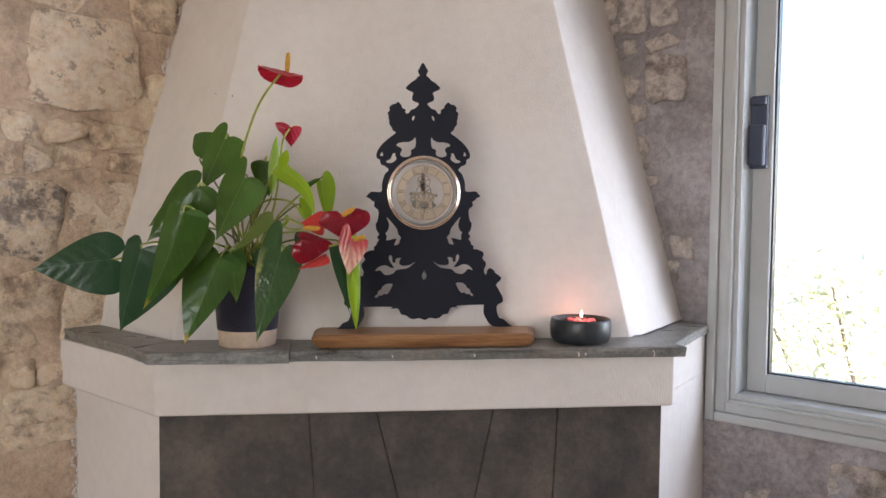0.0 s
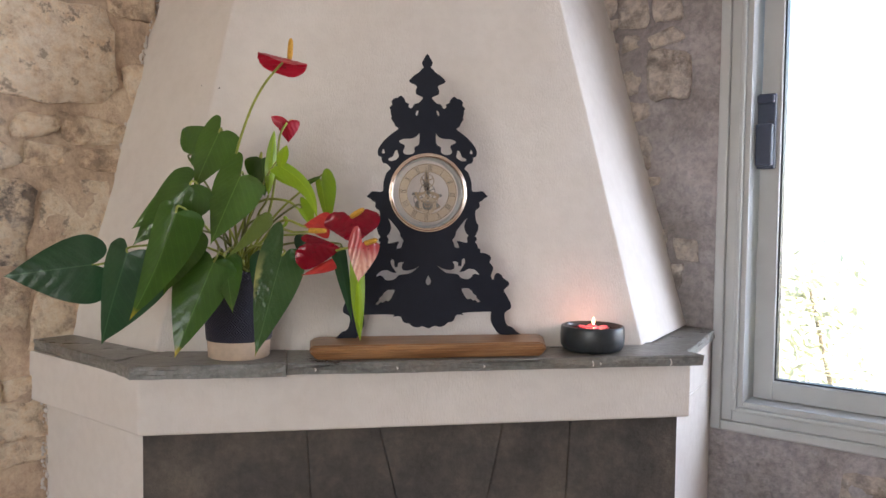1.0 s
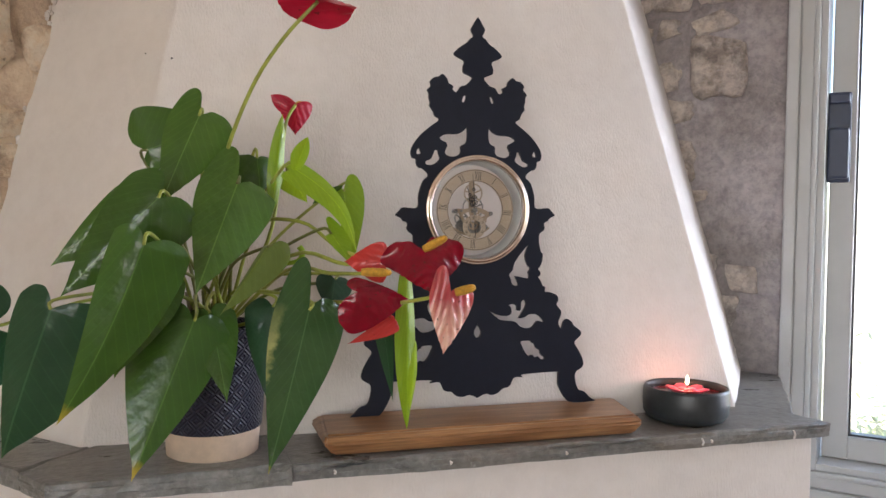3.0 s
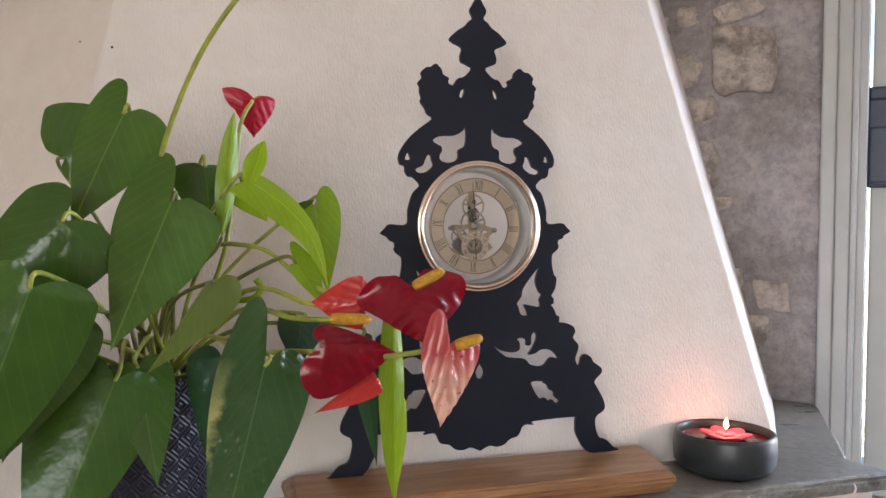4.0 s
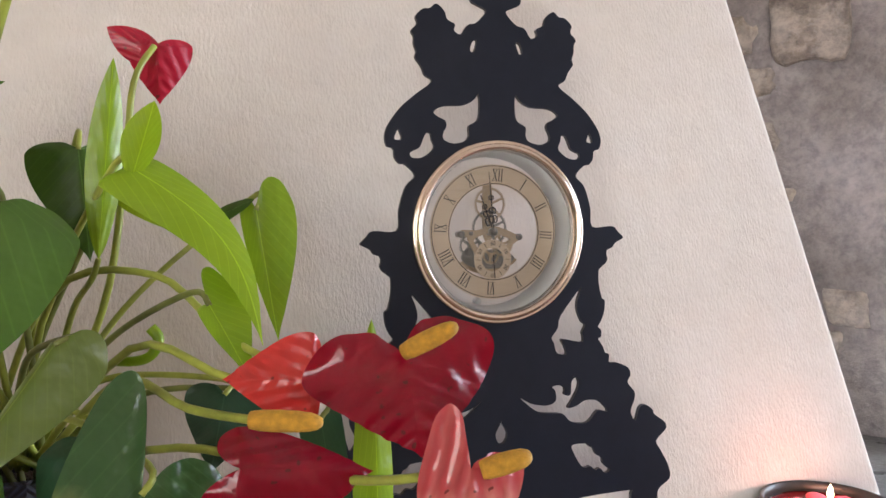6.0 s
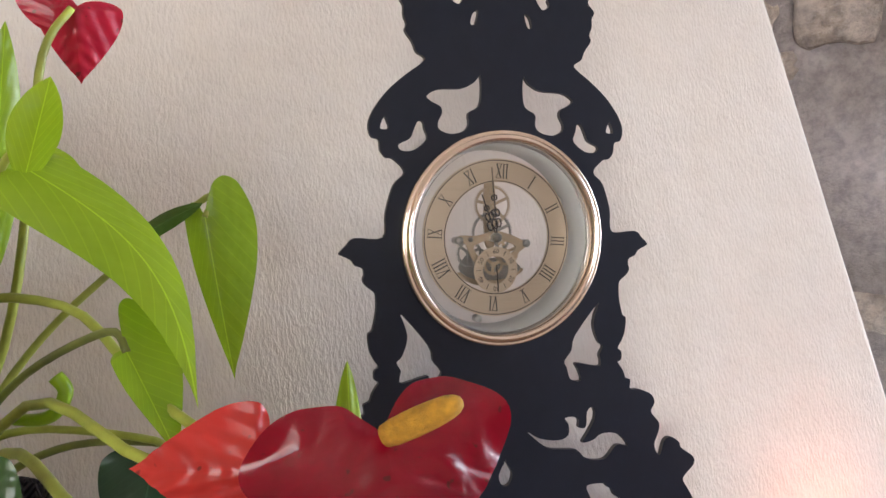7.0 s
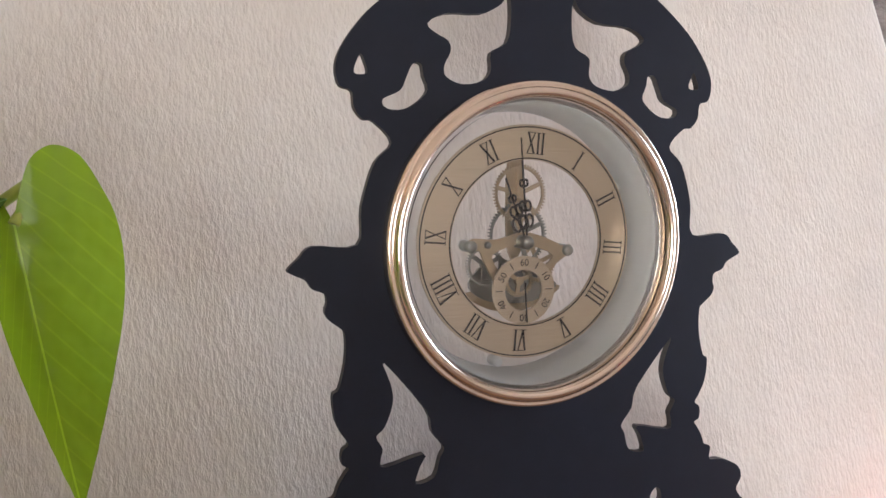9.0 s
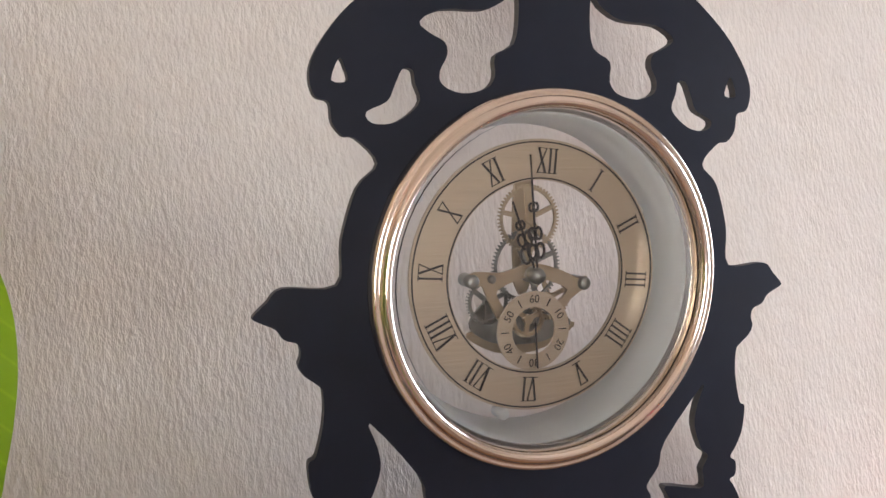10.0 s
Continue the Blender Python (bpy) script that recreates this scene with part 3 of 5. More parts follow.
jambs = thing("fireplace_jambs", "white plastered fireplace side walls under the mantel", "fireplace", (0.23, 1.8, 0))
jl = Vector((-0.272, 1.578, 0))
jlw = to_left_wall(jl)
bm = bmesh.new()
prism(bm, [(jl.x, jl.y), (-0.20, 1.578), (-0.20, 1.75), (jlw.x + 0.10, jlw.y + 0.09), (jlw.x, jlw.y)], 0, 1.092)
bmesh.ops.translate(bm, verts=bm.verts[:], vec=-Vector((0.23, 1.8, 0)))
part("jamb", bm, PLASTER, jambs)
bm = bmesh.new()
prism(bm, [(0.748, 1.608), (1.0, 1.912), (1.02, 1.94), (0.98, 1.99), (0.69, 1.75), (0.69, 1.608)], 0, 1.090)
prism(bm, [(0.764, 1.633), (1.0, 1.912), (1.02, 1.94), (0.98, 1.99), (0.705, 1.72)], 1.090, 1.1925)
bmesh.ops.translate(bm, verts=bm.verts[:], vec=-Vector((0.23, 1.8, 0)))
part("jamb", bm, PLASTER, jambs)

for k, (x, y) in enumerate(((0.745, 1.604), (jlw.x + 0.02, jlw.y - 0.03))):
    bm = bmesh.new()
    ragged_joint(bm, (x - 0.23, y - 1.8, 0.6), (x - 0.23, y - 1.8, 1.085), Vector((1, 0, 0)) if k == 0 else ALONG_L, 20 + k)
    part("plaster_smear", bm, PLASTER, jambs, smooth=True)["kind"] = "stuff"

# sooty lintel of wedge stones, cavity below
lintel = thing("fireplace_lintel", "flat arch of sooty dark wedge stones under the mantel", "lintel", (0.23, 1.6, 0.9))
cuts_top = [-0.288, 0.005, 0.140, 0.383, 0.520, 0.746]
cuts_low = [-0.288, 0.020, 0.198, 0.337, 0.510, 0.746]
for i in range(5):
    a0, a1, b0, b1 = cuts_top[i] + 0.0006, cuts_top[i + 1] - 0.0006, cuts_low[i] + 0.0006, cuts_low[i + 1] - 0.0006
    y = 1.572 + random.uniform(-0.003, 0.003)
    low = 0.865 + random.uniform(-0.012, 0.012)
    bm = bmesh.new()
    vs = [bm.verts.new(q) for q in ((b0, y, low), (b1, y, low), (a1, y, 1.0915), (a0, y, 1.0915), (b0, 1.70, low), (b1, 1.70, low), (a1, 1.70, 1.0915), (a0, 1.70, 1.0915))]
    for q in ((0, 1, 2, 3), (5, 4, 7, 6), (4, 0, 3, 7), (1, 5, 6, 2), (3, 2, 6, 7), (4, 5, 1, 0)):
        bm.faces.new([vs[k] for k in q])
    bmesh.ops.bevel(bm, geom=bm.edges[:], offset=0.0016, segments=2, affect="EDGES")
    bmesh.ops.translate(bm, verts=bm.verts[:], vec=-Vector((0.23, 1.6, 0.9)))
    part("wedge_stone", bm, SOOT, lintel)
firebox = thing("firebox", "black sooty open firebox of the fireplace", "fireplace", (0.23, 1.9, 0))
bm = bmesh.new()
prism(bm, [(-0.02, 2.10), (0.46, 2.10), (0.46, 2.14), (-0.02, 2.14)], 0.0, 1.1)
prism(bm, [(-0.20, 1.72), (-0.02, 2.10), (-0.02, 2.14), (-0.24, 1.72)], 0.0, 1.1)
prism(bm, [(0.68, 1.75), (0.70, 1.77), (0.46, 2.14), (0.46, 2.10)], 0.0, 1.1)
prism(bm, [(-0.2, 1.702), (0.68, 1.702), (0.46, 2.14), (-0.02, 2.14)], 1.12, 1.14)
prism(bm, [(-0.2, 1.60), (0.68, 1.60), (0.46, 2.10), (-0.02, 2.10)], 0.0, 0.30)
bmesh.ops.translate(bm, verts=bm.verts[:], vec=-Vector((0.23, 1.9, 0)))
part("firebrick_lining", bm, SOOT, firebox)

# ---- slate shelf ----
def slab(name, pts, parent, z0, z1, rough, seed, keep=()):
    """A split-slate slab: its edge breaks off in layers. keep: sides that butt on another face and stay straight."""
    rnd = random.Random(seed)
    ring = []
    n = len(pts)
    for i in range(n):
        a, b = Vector((*pts[i], 0)), Vector((*pts[(i + 1) % n], 0))
        out = (b - a).normalized().cross(Vector((0, 0, 1)))
        k = max(1, int((b - a).length / 0.009))
        for j in range(k):
            ring.append((a.lerp(b, j / k), out, 0 if i in keep else 1, j == 0))
    layers = []
    for li, z in enumerate((z0, z0 + (z1 - z0) * 0.30, z0 + (z1 - z0) * 0.36, z0 + (z1 - z0) * 0.62, z0 + (z1 - z0) * 0.68, z1 - 0.002, z1)):
        row = []
        for p, out, free, corner in ring:
            w = noise.noise(Vector((p.x * 14, p.y * 14, seed + li * 0.23))) + 0.6 * noise.noise(Vector((p.x * 55, p.y * 55, seed + li * 1.7)))
            chip = max(0.0, noise.noise(Vector((p.x * 9, p.y * 9, seed * 3.0 + li * 0.4))) - 0.33) * 3
            d = free * (rough * w - rough * 2.2 * chip) - (0.0025 * free if li == 6 else 0) - (0.0016 * max(0, w) if li in (1, 4) else 0)
            zz = z + (free * 0.0012 * noise.noise(Vector((p.x * 30, p.y * 30, 5 + li))) if li not in (0,) else 0)
            q = p + out * d
            row.append((q.x, q.y, zz))
        layers.append(row)
    bm = bmesh.new()
    rows = [[bm.verts.new(q) for q in row] for row in layers]
    m = len(ring)
    for a, b in zip(rows, rows[1:]):
        for i in range(m):
            bm.faces.new((a[i], a[(i + 1) % m], b[(i + 1) % m], b[i]))
    bm.faces.new(rows[0][::-1])
    bm.faces.new(rows[-1])
    bmesh.ops.triangulate(bm, faces=[f for f in bm.faces if len(f.verts) > 4])
    o = parent.location
    bmesh.ops.translate(bm, verts=bm.verts[:], vec=-o)
    return part(name, bm, SLATE, parent)


shelf = thing("mantel_shelf", "rough split slate mantel shelf with chipped edges", "shelf", (0.23, 1.6, TOP))
mbl = to_left_wall(Vector((-0.556, 1.86, 0)), 0.02)
slab("slate_slab", [(-0.302, 1.537), (-0.0320, 1.534), (-0.0372, 1.70), (-0.255, 1.70), (-0.337, 1.592)], shelf, 1.198, TOP + 0.0012, 0.0042, 1, keep=(1, 2))
slab("slate_slab", [(-0.031, 1.541), (0.20, 1.539), (0.785, 1.545), (0.772, 1.608), (0.752, 1.70), (-0.0365, 1.70)], shelf, 1.200, TOP, 0.0046, 4, keep=(4, 5))
slab("slate_slab", [(-0.3385, 1.594), (-0.2562, 1.702), (-0.45, 1.97), (mbl.x + 0.05, mbl.y + 0.05), (mbl.x - 0.004, mbl.y)], shelf, 1.199, TOP + 0.001, 0.003, 2, keep=(1, 2, 3))
slab("slate_slab", [(0.776, 1.605), (1.012, 1.912), (1.012, 1.93), (0.94, 2.02), (0.75, 1.71)], shelf, 1.193, 1.213, 0.003, 3, keep=(2, 3))

# flecks of plaster left on the slate's broken edge
for k, (x, h) in enumerate(((0.335, 0.004), (0.551, 0.010), (0.566, 0.004), (0.712, 0.013), (0.17, 0.004), (0.02, 0.005), (-0.12, 0.003))):
    bm = bmesh.new()
    tube(bm, [(x - 0.23, 1.5385 - 1.6, -0.012 - h / 2), (x - 0.2285, 1.5375 - 1.6, -0.012), (x - 0.231, 1.5385 - 1.6, -0.012 + h / 2)], 0.0016, 0.0012, 6, 3)
    part("plaster_fleck", bm, PLASTER, shelf)

# ---- window in the right wall ----
win = thing("window_1", "pale grey lacquered window with dark lever handle and overbright daylight", "window", plan(0, 1.6, 1.5), kind="structure")
WIN = Matrix.Translation(-plan(0, 1.6, 1.5)) @ Matrix.Translation(plan(0, 0, 0)) @ Matrix(((ALONG_L.x, ALONG_R.x, 0, 0), (ALONG_L.y, ALONG_R.y, 0, 0), (0, 0, 1, 0), (0, 0, 0, 1)))


def frame_ring(bm, b0, b1, z0, z1, w, d0, d1, bevel=0.003):
    """Four bars round an opening; d: depth into the room (plus) or wall (minus); w: the bars' width, inwards."""
    box(bm, d0, d1, b0, b0 + w, z0, z1, bevel, WIN)
    box(bm, d0, d1, b1 - w, b1, z0, z1, bevel, WIN)
    box(bm, d0 + 0.0006, d1 - 0.0006, b0 + w, b1 - w, z0, z0 + w, bevel, WIN)
    box(bm, d0 + 0.0006, d1 - 0.0006, b0 + w, b1 - w, z1 - w, z1, bevel, WIN)


B0, B1, ZB, ZT = 1.018, 2.453, 0.966, 2.235
bm = bmesh.new()
frame_ring(bm, B0, B1, ZB, ZT, 0.024, -0.02, 0.020, 0.004)
part("architrave", bm, WINDOW_PAINT, win)
bm = bmesh.new()
frame_ring(bm, B0 + 0.024, B1 - 0.024, ZB + 0.024, ZT - 0.024, 0.026, -0.03, 0.010, 0.003)
frame_ring(bm, B0 + 0.050, B1 - 0.050, ZB + 0.050, ZT - 0.050, 0.010, -0.04, 0.016, 0.003)
frame_ring(bm, B0 + 0.060, B1 - 0.060, ZB + 0.060, ZT - 0.060, 0.014, -0.12, 0.004, 0.002)
part("window_frame", bm, WINDOW_PAINT, win)
SB = B0 + 0.079
SW = 0.048     # width of the sash bars
bm = bmesh.new()
frame_ring(bm, SB, SB + 0.66, ZB + 0.075, ZT - 0.075, SW, -0.100, -0.058, 0.003)
sash = part("sash", bm, WINDOW_PAINT, win)
bm = bmesh.new()
frame_ring(bm, SB + SW, SB + 0.66 - SW, ZB + 0.075 + SW, ZT - 0.075 - SW, 0.004, -0.094, -0.068, 0.0)
part("gasket", bm, INK, win, "thin dark glazing seal")
bm = bmesh.new()
frame_ring(bm, SB + 0.63, B1 - 0.071, ZB + 0.071, ZT - 0.071, 0.055, -0.140, -0.105, 0.003)
part("sash", bm, WINDOW_PAINT, win)
for b0, b1, d in ((SB + SW + 0.002, SB + 0.658 - SW, -0.081), (SB + 0.687, B1 - 0.128, -0.122)):
    bm = bmesh.new()
    box(bm, d - 0.002, d + 0.002, b0, b1, ZB + 0.125, ZT - 0.125, 0, WIN)
    p = part("pane", bm, GLASS, win, "clear glass")
    p.visible_shadow = False
bm = bmesh.new()
hb = SB + 0.020
box(bm, -0.062, -0.046, hb - 0.026, hb + 0.018, 1.615, 1.800, 0.004, WIN)
box(bm, -0.046, -0.026, hb - 0.024, hb + 0.016, 1.622, 1.725, 0.005, WIN)
box(bm, -0.046, -0.034, hb - 0.024, hb + 0.016, 1.775, 1.796, 0.004, WIN)
part("window_handle", bm, BLACK_PLASTIC, win, "dark blue-black pull handle")

# ---- clock on the shelf ----
CLOCK = pose(0.2445, 1.643, 1.249, 0, -0.9, 0)
clock = thing("mantel_clock", "black cut-out baroque panel clock with skeleton movement on a wooden base", "clock")
clock.matrix_world = CLOCK

# half outline of the panel, in millimetres from its axis, top to bottom
FINIAL = [(0, 561), (5, 554), (7, 550), (10, 545), (10, 541), (7, 534), (12, 530), (17, 524), (25, 519), (34, 511), (36, 507), (31, 503), (21, 498), (23, 489), (22, 482), (16, 479), (9, 475)]
BUST = [(14, 468), (19, 464), (26, 462), (32, 454), (38, 457), (37, 462), (44, 466), (46, 472), (53, 478), (59, 474), (65, 473), (71, 467), (70, 461), (75, 455), (73, 450), (73, 444), (71, 438), (72, 433), (67, 426), (64, 419), (58, 414)]
SCROLL = [(71, 404), (84, 393), (93, 382), (98, 373), (99, 366), (97, 360), (92, 358), (91, 351), (87, 346), (82, 345), (74, 336), (82, 327), (88, 308)]
ARM = [(90, 291), (110, 291), (116, 286), (121, 281), (119, 279), (113, 276), (110, 272), (105, 270), (104, 266), (105, 262), (103, 258), (98, 254), (96, 251), (96, 240), (99, 227), (102, 224), (101, 213), (98, 206), (95, 201), (98, 198), (98, 192), (95, 190)]
HIP = [(97, 187), (100, 182), (102, 177), (106, 175), (106, 168), (114, 167), (125, 162), (128, 155), (125, 148), (132, 139), (132, 132), (128, 121), (133, 112), (137, 123), (143, 126), (151, 121), (153, 116), (164, 108), (165, 101), (155, 91)]
FOOT = [(160, 81), (168, 66), (169, 54), (157, 45), (157, 31), (162, 19), (172, 15), (182, 5), (189, 0), (152, 0), (141, 6), (133, 18), (128, 30), (128, 44), (125, 48)]
APRON = [(71, 47), (71, 43), (57, 43), (50, 31), (39, 28), (32, 22), (22, 20), (12, 22), (0, 17)]
# pierced openings of one half
PIERCED = [
    [(17, 405), (21, 400), (31, 395), (48, 394), (57, 389), (53, 385), (47, 382), (46, 377), (49, 371), (48, 366), (40, 363), (30, 365), (26, 370), (26, 378), (18, 383), (16, 394)],
    [(60, 371), (64, 371), (67, 365), (70, 359), (78, 355), (76, 351), (68, 351), (61, 355), (57, 360), (59, 366)],
    [(88, 374), (91, 366), (85, 366), (86, 371)],
    [(18, 450), (22, 448), (24, 441), (21, 440), (19, 444)],
    [(78, 237), (75, 227), (74, 218), (78, 207), (82, 203), (79, 197), (80, 192), (78, 188), (59, 192), (61, 186), (63, 178), (54, 180), (51, 189), (49, 194), (55, 202), (58, 213)],
    [(18, 143), (28, 137), (43, 134), (52, 137), (52, 146), (49, 150), (55, 151), (61, 148), (61, 142), (67, 142), (68, 153), (72, 157), (75, 153), (74, 146), (68, 136), (64, 130), (73, 131), (80, 135), (90, 135), (98, 131), (104, 123), (94, 125), (85, 116), (76, 115), (66, 118), (59, 125), (45, 127), (33, 130)],
    [(68, 96), (82, 96), (85, 93), (89, 91), (92, 85), (98, 81), (99, 76), (103, 72), (106, 69), (101, 67), (96, 72), (91, 71), (86, 75), (80, 74), (75, 79), (70, 88)],
]


def smooth_loop(pts, closed, per=4):
    return [(q[0] / 1000, q[1] / 1000) for q in spline(pts, per, closed)]


half = smooth_loop(FINIAL + BUST + SCROLL + ARM + HIP + FOOT + APRON, False, 4)
outline = half + [(-x, z) for x, z in half[-2:0:-1]]
loops = [outline]
for hole in PIERCED:
    h = smooth_loop(hole, True, 3)
    loops += [h, [(-x, z) for x, z in h]]
loops.append([(0.0055 * math.sin(a) * (1 - 0.5 * math.cos(a) * (math.cos(a) > 0)), 0.113 + 0.009 * math.cos(a) + 0.003 * (a == 0)) for a in np.linspace(0, 2 * math.pi, 17)[:-1]])
loops.append([(0.070 * math.cos(a), 0.288 + 0.070 * math.sin(a)) for a in np.linspace(0, 2 * math.pi, 73)[:-1]])
bm = bmesh.new()
edges = []
for loop in loops:
    vs = [bm.verts.new((x, 0, z)) for x, z in loop]
    edges += [bm.edges.new((vs[i], vs[(i + 1) % len(vs)])) for i in range(len(vs))]
bmesh.ops.triangle_fill(bm, edges=edges, use_beauty=True)
ext = bmesh.ops.extrude_face_region(bm, geom=bm.faces[:])
bmesh.ops.translate(bm, verts=[v for v in ext["geom"] if isinstance(v, bmesh.types.BMVert)], vec=(0, 0.004, 0))
bm.normal_update()
for f in bm.faces:
    f.material_index = 1 if abs(f.normal.y) < 0.5 else 0
panel = part("cutout_panel", bm, PANEL, clock, "black painted cut-out panel with scrolls and paws")
panel.data.materials.append(EDGE)

# wooden base with slanting ends
bm = bmesh.new()
lo = [bm.verts.new(q) for q in ((-0.222, -0.082, -0.027), (0.208, -0.082, -0.027), (0.240, 0.026, -0.027), (-0.222, 0.026, -0.027))]
mid = [bm.verts.new(q) for q in ((-0.236, -0.090, -0.010), (0.219, -0.090, -0.010), (0.250, 0.032, -0.010), (-0.236, 0.032, -0.010))]
hi = [bm.verts.new(q) for q in ((-0.232, -0.082, 0.0), (0.210, -0.082, 0.0), (0.234, 0.026, 0.0), (-0.222, 0.026, 0.0))]
bm.faces.new(lo[::-1])
bm.faces.new(hi)
for a, b in ((lo, mid), (mid, hi)):
    for i in range(4):
        bm.faces.new((a[i], a[(i + 1) % 4], b[(i + 1) % 4], b[i]))
bmesh.ops.bevel(bm, geom=bm.edges[:], offset=0.003, segments=2, affect="EDGES")
bmesh.ops.transform(bm, matrix=pose(0, 0, 0, 0, 0.9, 0), verts=bm.verts[:])
part("base", bm, WOOD, clock, "oiled brown wooden base with bevelled edges")

# the insert: bezel, dial ring, movement
CZ = 0.288


def at_dial(bm, y=0.0, x=0.0, z=0.0):
    bmesh.ops.transform(bm, matrix=Matrix.Translation((x + (0.0025 if y > 0.01 else 0), y, CZ + z)), verts=bm.verts[:])


bm = bmesh.new()
lathe(bm, [(0.0700, 0.004), (0.0785, 0.002), (0.0785, -0.0030), (0.0778, -0.0052), (0.0765, -0.0060), (0.0757, -0.0052), (0.0750, -0.0062), (0.0735, -0.0078), (0.0720, -0.0080), (0.0708, -0.0070), (0.0702, -0.0045), (0.0695, 0.004)], 96, "Y", True)
at_dial(bm)
bezel = part("bezel", bm, CHROME, clock, "polished rose and silver metal bezel", True)
bm = bmesh.new()
lathe(bm, [(0.0694, 0.004), (0.0688, 0.016), (0.0665, 0.030), (0.0660, 0.030), (0.0680, 0.016), (0.0688, 0.004)], 72, "Y", True)
at_dial(bm)
part("case_tube", bm, FROST, clock, "grey translucent plastic case", True)
bm = bmesh.new()
lathe(bm, [(0.0001, 0.0), (0.0680, 0.0), (0.0680, 0.0015), (0.0001, 0.0015)], 64, "Y")
at_dial(bm, -0.003)
pane = part("cover_glass", bm, GLASS, clock, "clear glass")
pane.visible_shadow = False
DY = 0.0175
DX = 0.0025     # the dial sits a little off the bezel's axis
bm = bmesh.new()
lathe(bm, [(0.0415, 0.0), (0.0590, 0.0), (0.0590, 0.0012), (0.0415, 0.0012)], 96, "Y", True)
at_dial(bm, DY)
dial = part("dial_ring", bm, DIAL, clock, "brushed champagne dial ring with black Roman numerals")
for r in (0.0420, 0.0574):
    bm = bmesh.new()
    lathe(bm, [(r, -0.0004), (r + 0.0006, -0.0004), (r + 0.0006, 0.0002), (r, 0.0002)], 96, "Y", True)
    at_dial(bm, DY)
    part("ring_line", bm, INK, dial)


def stroke(bm, x0, z0, x1, z1, w, m, y=-0.0005):
    d = Vector((x1 - x0, 0, z1 - z0))
    s = Vector((d.z, 0, -d.x)).normalized() * w / 2
    vs = []
    for p in (Vector((x0, y, z0)), Vector((x1, y, z1))):
        vs += [bm.verts.new(m @ (p + s)), bm.verts.new(m @ (p - s))]
    bm.faces.new((vs[0], vs[1], vs[3], vs[2]))
    up = [bm.verts.new(v.co + Vector((0, 0.0004, 0))) for v in vs]
    for i, j in ((0, 1), (1, 3), (3, 2), (2, 0)):
        bm.faces.new((vs[i], vs[j], up[j], up[i]))


ROMAN = ["XII", "I", "II", "III", "IIII", "V", "VI", "VII", "VIII", "IX", "X", "XI"]
for k, word in enumerate(ROMAN):
    m = Matrix.Translation((DX, DY, CZ)) @ Matrix.Rotation(math.radians(30 * k + 4.5), 4, "Y")
    widths = {"I": 0.0026, "V": 0.0052, "X": 0.0052}
    total = sum(widths[c] for c in word)
    x = -total / 2
    h0, h1 = 0.0445, 0.0550
    bm = bmesh.new()
    for c in word:
        w = widths[c]
        cx = x + w / 2
        if c == "I":
            stroke(bm, cx, h0, cx, h1, 0.00085, m)
        if c == "V":
            stroke(bm, cx - 0.0019, h1, cx, h0, 0.0009, m)
            stroke(bm, cx + 0.0019, h1, cx, h0, 0.0005, m)
        if c == "X":
            stroke(bm, cx - 0.0019, h1, cx + 0.0019, h0, 0.0009, m)
            stroke(bm, cx + 0.0019, h1, cx - 0.0019, h0, 0.0005, m)
        for h in (h0, h1):
            stroke(bm, cx - w * 0.42, h, cx + w * 0.42, h, 0.00035, m)
        x += w
    part("numeral", bm, INK, dial, "black Roman numeral " + word)


def gear(r, teeth, spokes, rim, hub, thick=0.0012):
    bm = bmesh.new()
    n = teeth * 4
    rows = []
    for y in (0.0, thick):
        out = []
        for i in range(n):
            a = 2 * math.pi * i / n
            rr = r if i % 4 in (0, 1) else r - 0.0013
            out.append(bm.verts.new((rr * math.cos(a), y, rr * math.sin(a))))
        inn = [bm.verts.new(((r - rim) * math.cos(2 * math.pi * i / n), y, (r - rim) * math.sin(2 * math.pi * i / n))) for i in range(n)]
        rows.append((out, inn))
    (o0, i0), (o1, i1) = rows
    for i in range(n):
        j = (i + 1) % n
        for q in ((o0[i], o0[j], i0[j], i0[i]), (o1[j], o1[i], i1[i], i1[j]), (o0[i], o1[i], o1[j], o0[j]), (i0[i], i0[j], i1[j], i1[i])):
            bm.faces.new(q)
    for k in range(spokes):
        a = 2 * math.pi * k / spokes + 0.4
        box(bm, 0, r - rim * 0.6, 0.0001, thick - 0.0001, -0.0011, 0.0011, 0, Matrix.Rotation(-a, 4, "Y"))
    lathe(bm, [(0.0001, -0.0008), (hub, -0.0008), (hub, thick + 0.0008), (0.0001, thick + 0.0008)], 16, "Y")
    return bm


def plate(name, pts, y, thick, mat, label=""):
    bm = bmesh.new()
    lo = [bm.verts.new((x / 1000, 0, z / 1000)) for x, z in spline(pts, 3, True)]
    f = bm.faces.new(lo)
    ext = bmesh.ops.extrude_face_region(bm, geom=[f])
    bmesh.ops.translate(bm, verts=[v for v in ext["geom"] if isinstance(v, bmesh.types.BMVert)], vec=(0, thick, 0))
    bmesh.ops.triangulate(bm, faces=[f for f in bm.faces if len(f.verts) > 4])
    at_dial(bm, y)
    return part(name, bm, mat, clock, label)


